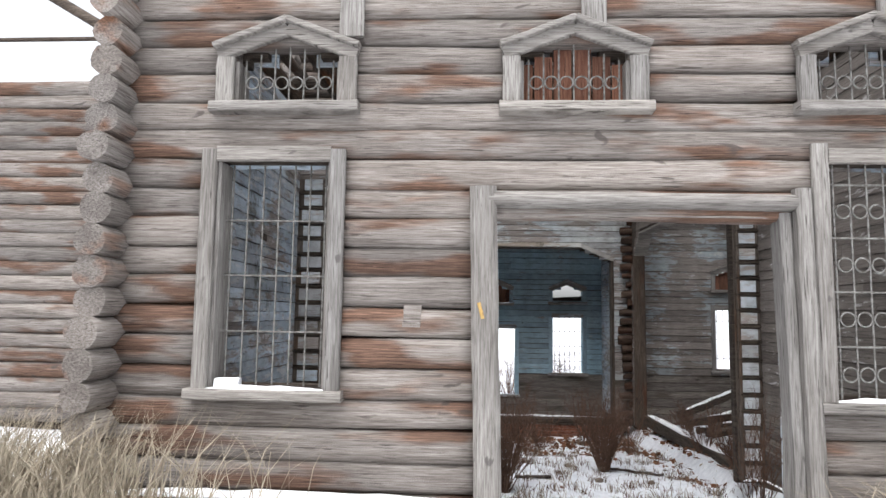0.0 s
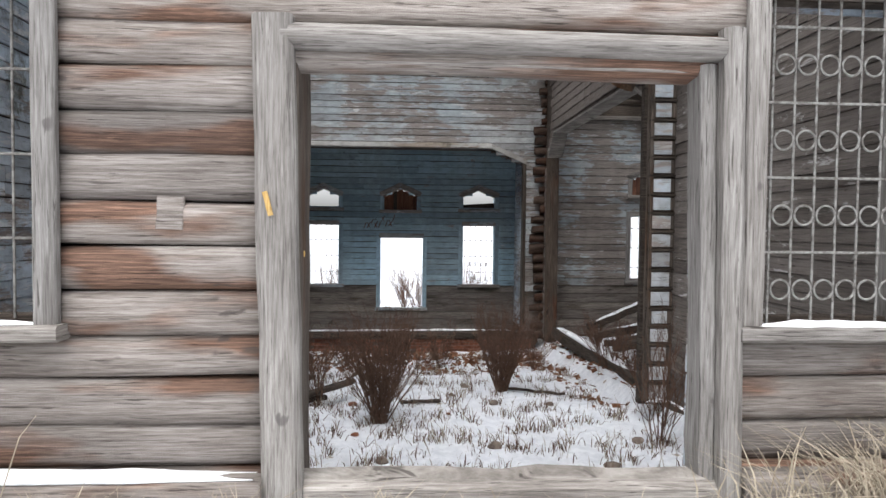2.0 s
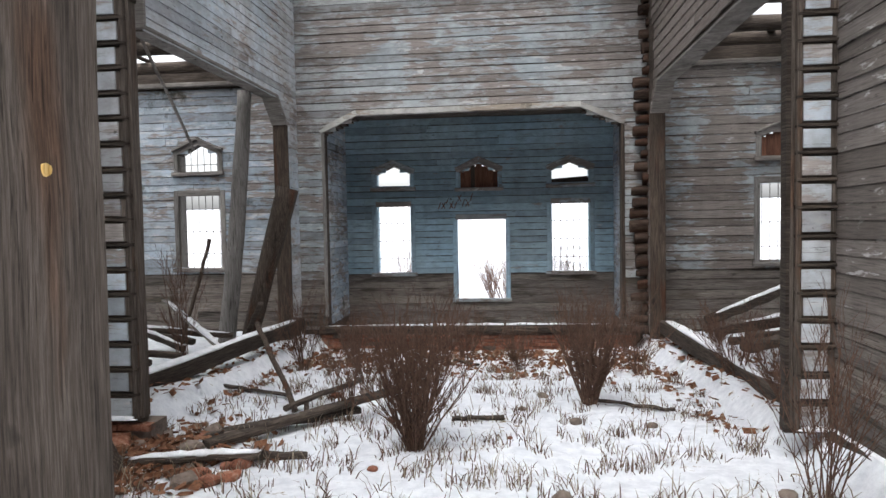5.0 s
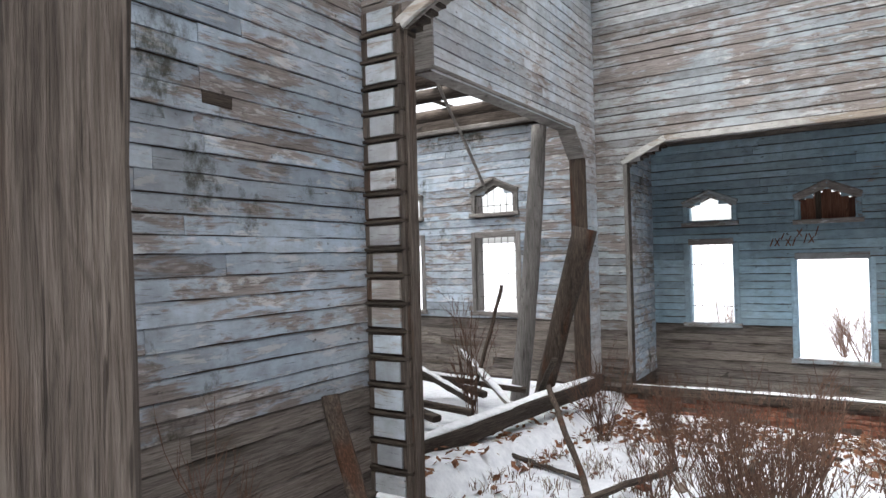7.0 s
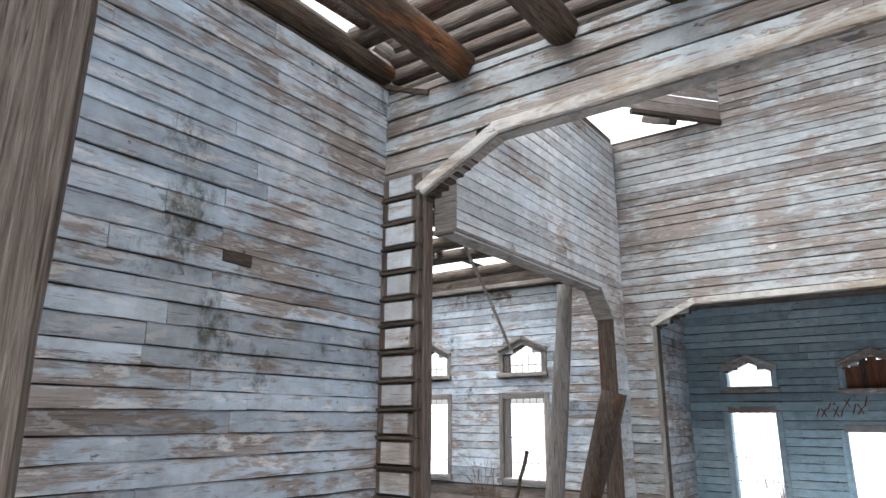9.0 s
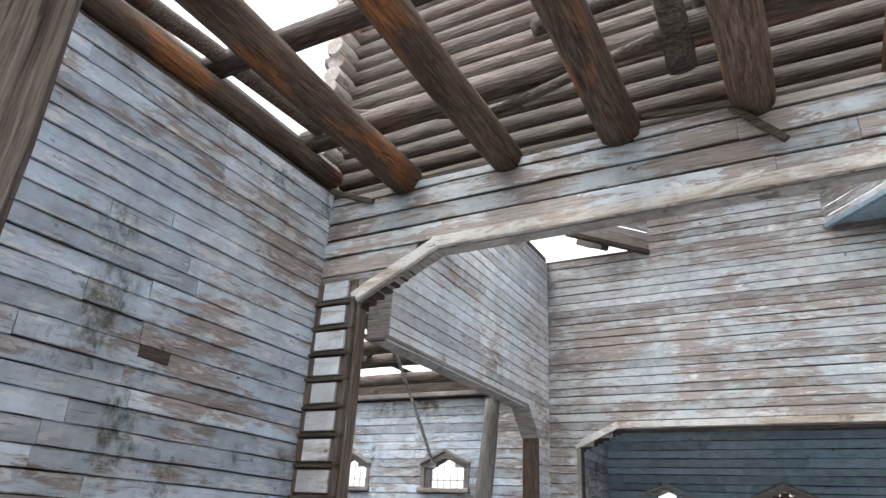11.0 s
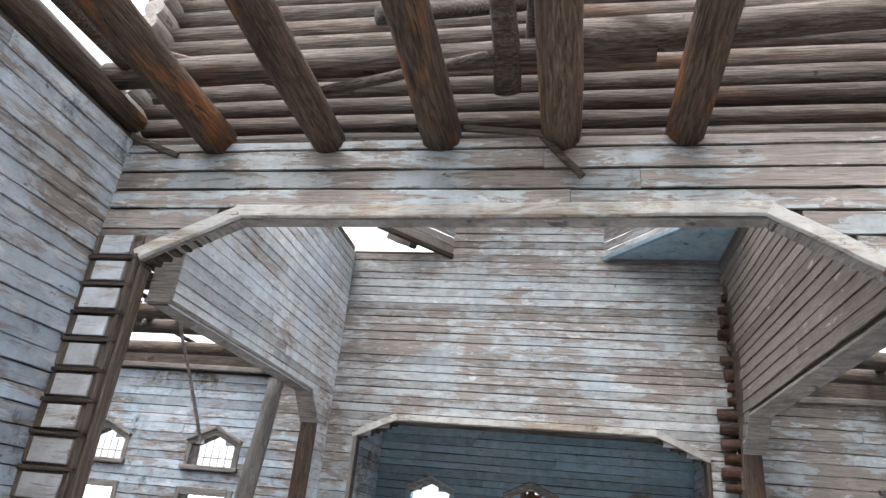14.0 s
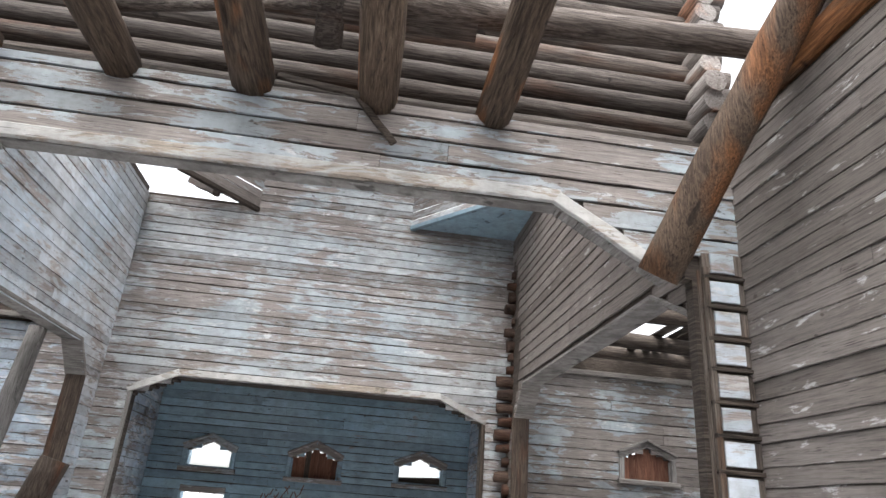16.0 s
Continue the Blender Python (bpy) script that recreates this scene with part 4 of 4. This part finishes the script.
# diagonal rafter against the sky outside
t = bmesh.new()
tube(t, (-9.0, 5.3, 8.2), (-4.9, 5.0, 5.75), 0.09, 0.09, 9, 5, 0.08)
tagged(finish("rafter", t, M_DARK, smooth=True), "dark slanting rafter log above the wall", "beam")
t = bmesh.new()
tube(t, (-9.2, 5.2, 6.55), (-4.6, 5.0, 6.5), 0.04, 0.04, 8, 5, 0.08)
tagged(finish("rail_pole", t, M_DARK, smooth=True), "thin dark pole above the wall", "pole")

# ---- foundations of brick ----
def brick_band(name, start, u, n, length, z0, z1, label):
    f = core(name, start, u, n, length, z0, z1, 0.3, [], M_MORTAR, label=label, category="foundation")
    me = None
    z, row = z0 + 0.01, 0
    while z < z1 - 0.05:
        s = -0.13 * (row % 2)
        while s < length:
            a, b_ = max(0, s), min(length, s + 0.25)
            s += 0.262
            if b_ - a < 0.06 or rng.random() < 0.12:
                continue
            if me is None:
                t = bmesh.new()
                bar(t, (-0.5, 0, 0), (0.5, 0, 0), 1, 1, 0.04)
                me = bpy.data.meshes.new("brick")
                t.to_mesh(me)
                t.free()
                me.materials.append(M_BRICK)
            ob = new("brick", me)
            mid, out = (a + b_) / 2, rng.uniform(-0.03, 0.015)
            ob.matrix_basis = Matrix.Translation((start[0] + u[0] * mid + n[0] * out, start[1] + u[1] * mid + n[1] * out, z + 0.033)) @ Matrix.Rotation(math.atan2(u[1], u[0]), 4, "Z") @ Matrix.Diagonal((b_ - a, 0.12, 0.066, 1))
            ob.parent = f
        z += 0.08
        row += 1


brick_band("foundation_north", (-2.8, YN - 0.02), (1, 0), (0, -1), 6.7, -1.4, -0.95, "crumbling red brick foundation")
brick_band("foundation_west", (XL + 0.04, 1.6), (0, 1), (1, 0), 3.1, -0.95, -0.64, "crumbling red brick foundation")
brick_band("foundation_arch", (XL, YA - 0.04), (1, 0), (0, -1), 0.6, -0.95, -0.56, "crumbling red brick foundation")
t = bmesh.new()
bar(t, (nx0, YN - 0.02, -0.9), (nx1, YN + 0.02, -0.86), 0.3, 0.14, 0.03, 0.015, 14)
tagged(finish("sill_beam", t, M_DARK), "rotten sill beam across the north arch", "beam")
t = bmesh.new()
lump(t, (nx0 + 0.2, YN - 0.08, -0.80), (nx1 - 0.5, YN - 0.04, -0.77), 0.12, 0.04, 26)
tagged(finish("snow_ledge", t, M_CAP, smooth=True), "line of snow on the sill beam", "snow", kind="stuff")


# ---- fallen timber ----
def timber(name, p, q, w, h, label, mat=None, snow=False, group="fallen timbers", category="beam", wob=0.012):
    ob = empty(name, p, label, category, group)
    t = bmesh.new()
    bar(t, p, q, w, h, 0.02, wob, 9)
    part("beam", t, mat or M_DARK, ob)
    if snow:
        t = bmesh.new()
        off = Vector((0, 0, h / 2 - 0.005))
        lump(t, Vector(p) + off, Vector(q) + off, w * 0.85, 0.05, 16)
        part("snow_cap", t, M_CAP, ob, "patchy snow on top", True)
    under(ob)
    return ob


timber("sill_timber", (-3.55, 5.9, -0.62), (-2.85, 10.9, -0.55), 0.26, 0.24, "snow-covered fallen sill beam at the west arch", snow=True)
timber("sill_timber", (4.55, 6.2, -0.72), (4.35, 11.3, -0.68), 0.3, 0.26, "snow-covered fallen sill beam at the east arch", snow=True)
timber("fallen_plank", (-1.65, 4.55, -0.72), (-0.1, 6.55, -0.68), 0.16, 0.07, "dark broken plank on the snow")
timber("fallen_plank", (-1.9, 4.9, -0.76), (-0.5, 6.1, -0.8), 0.2, 0.08, "dark broken plank on the snow")
timber("fallen_plank", (-2.1, 4.0, -0.68), (-0.95, 4.25, -0.68), 0.14, 0.06, "dark plank end with a little snow", snow=True)
timber("fallen_plank", (-1.5, 4.25, -0.72), (-0.6, 4.5, -0.78), 0.1, 0.07, "dark plank half in the snow")
timber("fallen_plank", (-0.9, 7.9, -0.9), (-1.4, 6.1, -0.8), 0.07, 0.07, "thin dark pole on the snow")
for k in range(7):
    x, y, a = rng.uniform(-2.3, 3.6), rng.uniform(4.2, 10.5), rng.uniform(0, 3.14)
    h = rng.uniform(0.2, 0.6)
    p = (x - math.cos(a) * h, y - math.sin(a) * h, ground_z(x, y) + 0.03)
    q = (x + math.cos(a) * h, y + math.sin(a) * h, ground_z(x, y) + 0.05)
    timber("splintered_board", p, q, rng.uniform(0.05, 0.1), 0.04, "short splintered dark board lying in snow", group="splintered boards", category="board")
timber("leaning_plank", (-2.02, 3.72, -0.75), (-2.72, 3.95, 0.55), 0.16, 0.05, "old grey plank leaning on the wall", M_DARKZ)
timber("leaning_pole", (-1.3, 6.2, -0.85), (-2.35, 7.6, 0.0), 0.07, 0.06, "thin pole leaning on a fallen beam", M_DARKZ)
timber("leaning_pole", (-4.4, 9.2, -0.6), (-3.9, 9.4, 1.2), 0.07, 0.06, "dark stick standing in the rubble", M_DARKZ)
timber("fallen_plank", (-4.9, 9.6, 0.1), (-3.5, 8.8, -0.6), 0.14, 0.04, "plank with snow leaning in the rubble", M_CASE, snow=True)
timber("fallen_plank", (-3.6, 9.9, -0.75), (-2.9, 9.1, 0.1), 0.09, 0.07, "dark plank propped in the rubble")
for k in range(9):
    y = 6.6 + 0.55 * k + rng.uniform(-0.2, 0.2)
    timber("fallen_beam", (4.7 + rng.uniform(0, 0.5), y, -0.62 + rng.uniform(0, 0.2)), (7.4 + rng.uniform(-0.5, 1), y + rng.uniform(-1.3, 1.3), -0.25 + rng.uniform(-0.1, 0.45)), rng.uniform(0.12, 0.24), rng.uniform(0.1, 0.18), "rotten fallen beam in a heap, snow on top", snow=k % 2 == 0, group="heap of beams")
for k in range(6):
    y = 7.0 + 0.6 * k
    timber("fallen_beam", (-3.8 - rng.uniform(0, 0.5), y, -0.62), (-6.4 + rng.uniform(-0.8, 0.6), y + rng.uniform(-1, 1), -0.45 + rng.uniform(0, 0.3)), rng.uniform(0.1, 0.18), 0.1, "rotten fallen beam in the side arm", snow=k % 2 == 1, group="heap of beams")

t = bmesh.new()
tube(t, (-4.15, 10.4, -0.9), (-3.66, 10.5, 3.98), 0.17, 0.13, 12, 14, 0.08, 0.04)
tagged(finish("prop_log", t, M_POST, smooth=True), "grey upright log propping the west arch", "log")
t = bmesh.new()
tube(t, (-3.55, 9.9, -1.0), (-2.72, 10.1, 2.1), 0.14, 0.19, 11, 10, 0.14, 0.03)
tagged(finish("leaning_log", t, M_DARKZ, smooth=True), "thick dark broken log leaning by the arch", "log")
t = bmesh.new()
bar(t, (-4.05, 9.2, 2.75), (-4.75, 8.8, 4.7), 0.06, 0.05, 0.01, 0.006, 6)
tagged(finish("hanging_lath", t, M_CASE), "lath hanging down from the broken roof", "board")

# stones and rubble
for k in range(46):
    x, y = rng.uniform(-2.6, 3.8), rng.uniform(2.6, 11.5)
    if k < 20:
        x, y = rng.uniform(-2.7, -0.9), rng.uniform(3.6, 5.2)
    s = rng.uniform(0.03, 0.09) if k >= 20 else rng.uniform(0.06, 0.13)
    t = bmesh.new()
    bmesh.ops.create_icosphere(t, subdivisions=2, radius=s)
    sd = Vector((k * 3.1, k, 0))
    for v in t.verts:
        v.co *= 1 + 0.5 * noise.noise(v.co * 9 + sd)
        v.co.z *= 0.6
    bmesh.ops.translate(t, verts=t.verts, vec=(x, y, ground_z(x, y) + s * 0.25))
    tagged(finish("rubble_stone", t, M_BRICK if k % 2 == 0 else M_MORTAR), "lump of broken brick lying in the snow", "stone", "rubble")
# leaf litter heaps
t = bmesh.new()
for k in range(4200):
    if k < 1000:
        x, y = rng.gauss(-2.1, 0.45), rng.gauss(4.1, 0.6)
    elif k < 3200:
        x, y = rng.uniform(-2.8, 3.8), 10.6 + rng.gauss(0, 0.8)
    else:
        x, y = rng.choice((-1, 1)) * rng.uniform(2.9, 4.6) + 0.6, rng.uniform(5.5, 12)
    y = min(max(y, 2.0), 12.0)
    c0 = Vector((x, y, ground_z(x, y) + rng.uniform(0.005, 0.06)))
    a = Vector((rng.uniform(-1, 1), rng.uniform(-1, 1), rng.uniform(-0.4, 0.4))).normalized() * rng.uniform(0.03, 0.08)
    b2 = Vector((rng.uniform(-1, 1), rng.uniform(-1, 1), rng.uniform(-0.4, 0.4))).normalized() * rng.uniform(0.03, 0.07)
    t.faces.new([t.verts.new(c0 - a), t.verts.new(c0 + b2), t.verts.new(c0 + a), t.verts.new(c0 - b2)])
tagged(finish("leaf_litter", t, M_RUST), "rusty brown fallen leaves and splinters", "litter", kind="stuff")


# ---- plants ----
def twig(bm, p, d, length, r, depth, kinks=4):
    p, d = Vector(p), Vector(d).normalized()
    step = length / kinks
    prev = None
    for i in range(kinks + 1):
        rr = r * (1 - 0.8 * i / kinks) + 0.0012
        s = d.orthogonal().normalized()
        u = d.cross(s)
        ring = [bm.verts.new(p + (s * math.cos(a) + u * math.sin(a)) * rr) for a in (0, 2.094, 4.189)]
        if prev:
            for j in range(3):
                bm.faces.new((prev[j], prev[(j + 1) % 3], ring[(j + 1) % 3], ring[j]))
        prev = ring
        if depth and 0 < i < kinks:
            for _ in range(2 if depth > 1 else 1 + (rng.random() < 0.5)):
                side = Vector((rng.uniform(-1, 1), rng.uniform(-1, 1), rng.uniform(0, 0.7)))
                twig(bm, p, d + side * 0.75, length * rng.uniform(0.3, 0.5), rr * 0.6, depth - 1, 3)
        d = (d + Vector((rng.uniform(-0.16, 0.16), rng.uniform(-0.16, 0.16), rng.uniform(-0.04, 0.14)))).normalized()
        p = p + d * step


def shrub(x, y, height, spread, stems, label, thick=0.012, depth=2):
    z = ground_z(x, y) - 0.03
    bush = empty("shrub", (x, y, z), label, "shrub", "bare shrubs")
    for _ in range(stems):
        t = bmesh.new()
        a, k = rng.uniform(0, 6.283), rng.random() ** 0.6
        d = (math.cos(a) * spread * k, math.sin(a) * spread * k, 1)
        o = rng.uniform(0, 0.09)
        twig(t, (x + math.cos(a) * o, y + math.sin(a) * o, z), d, height * rng.uniform(0.65, 1.05), thick * rng.uniform(0.6, 1.3), depth)
        part("stem", t, M_TWIG, bush)
    under(bush)


shrub(0.40, 4.75, 1.45, 0.5, 46, "leafless red-brown shrub with many upright stems", 0.011)
shrub(2.35, 7.0, 1.3, 0.4, 32, "dark leafless shrub standing in the snow", 0.016)
shrub(3.7, 3.6, 1.5, 0.4, 14, "thin leafless shrub by the arch", 0.006)
shrub(-0.55, 5.9, 1.0, 0.3, 6, "few bare saplings in the snow", 0.01)
shrub(-2.45, 2.6, 1.25, 0.3, 4, "bare sapling beside the boarded wall", 0.01)
shrub(-3.9, 8.3, 1.9, 0.3, 8, "bare sapling in the ruined side arm", 0.01)
for x, y in ((-1.6, 10.4), (-0.4, 9.6), (0.5, 10.6), (1.5, 9.8), (2.6, 10.4), (-2.2, 9.2), (3.4, 9.4), (-0.9, 8.2)):
    shrub(x, y, rng.uniform(0.9, 1.4), 0.6, 17, "low tangle of bare red-brown twigs", 0.0065)
for x, y in ((1.2, 17.5), (2.0, 18.4), (2.9, 17.2), (-1.6, 18.0), (0.7, 19.5)):
    shrub(x, y, rng.uniform(1.3, 2.0), 0.5, 22, "bare shrub outside in the snowy field", 0.01)
for k in range(7):
    shrub(4.3 + rng.uniform(0, 1.8), 6.0 + 0.8 * k, rng.uniform(0.6, 1.1), 0.9, 14, "tangle of bare brown brush over fallen beams", 0.008)


def blades(name, count, where, hgt, label, lean=0.35, width=0.004, material=M_STRAW):
    t = bmesh.new()
    for _ in range(count):
        x, y = where()
        z = ground_z(x, y) - 0.02
        h = hgt * rng.uniform(0.35, 1.1)
        a = rng.uniform(0, 6.283)
        lx, ly = rng.gauss(0, lean) * h, rng.gauss(0, lean) * h
        wx, wy = math.cos(a) * width, math.sin(a) * width
        q = [t.verts.new(v) for v in ((x - wx, y - wy, z), (x + wx, y + wy, z), (x + lx * 0.4 + wx, y + ly * 0.4 + wy, z + h * 0.6), (x + lx * 0.4 - wx, y + ly * 0.4 - wy, z + h * 0.6), (x + lx, y + ly, z + h * (1 - lean * 0.3)))]
        t.faces.new(q[:4])
        t.faces.new((q[3], q[2], q[4]))
    tagged(finish(name, t, material), label, "grass", kind="stuff")


tufts = [(rng.uniform(-2.6, 3.9), rng.uniform(1.0, 11.0)) for _ in range(640)]


def in_tuft():
    x, y = rng.choice(tufts)
    return min(max(x + rng.gauss(0, 0.07), -2.8), 4.1), max(0.8, y + rng.gauss(0, 0.07))


blades("grass_inside", 2600, in_tuft, 0.24, "sparse dry grass standing through the snow")
blades("weeds_inside", 6500, in_tuft, 0.17, "dark dead weeds standing through the snow", 0.5, 0.005, M_TWIG)
blades("grass_corner", 5200, lambda: (rng.gauss(-3.7, 0.7), -0.35 - abs(rng.gauss(0, 0.9))), 1.15, "tall dry yellow grass at the wall corner", 0.35)
blades("grass_wall", 1500, lambda: (rng.uniform(-3, 0.0), rng.uniform(-0.8, -0.25)), 0.38, "dry grass along the foot of the wall", 0.4)
blades("grass_right", 1500, lambda: (rng.gauss(3.6, 0.5), rng.uniform(-0.9, -0.3)), 0.75, "tall pale dry grass beside the doorway", 0.6)
blades("grass_threshold", 500, lambda: (rng.uniform(0.2, 2.5), rng.uniform(-0.5, -0.2)), 0.3, "dry grass before the threshold", 0.4)
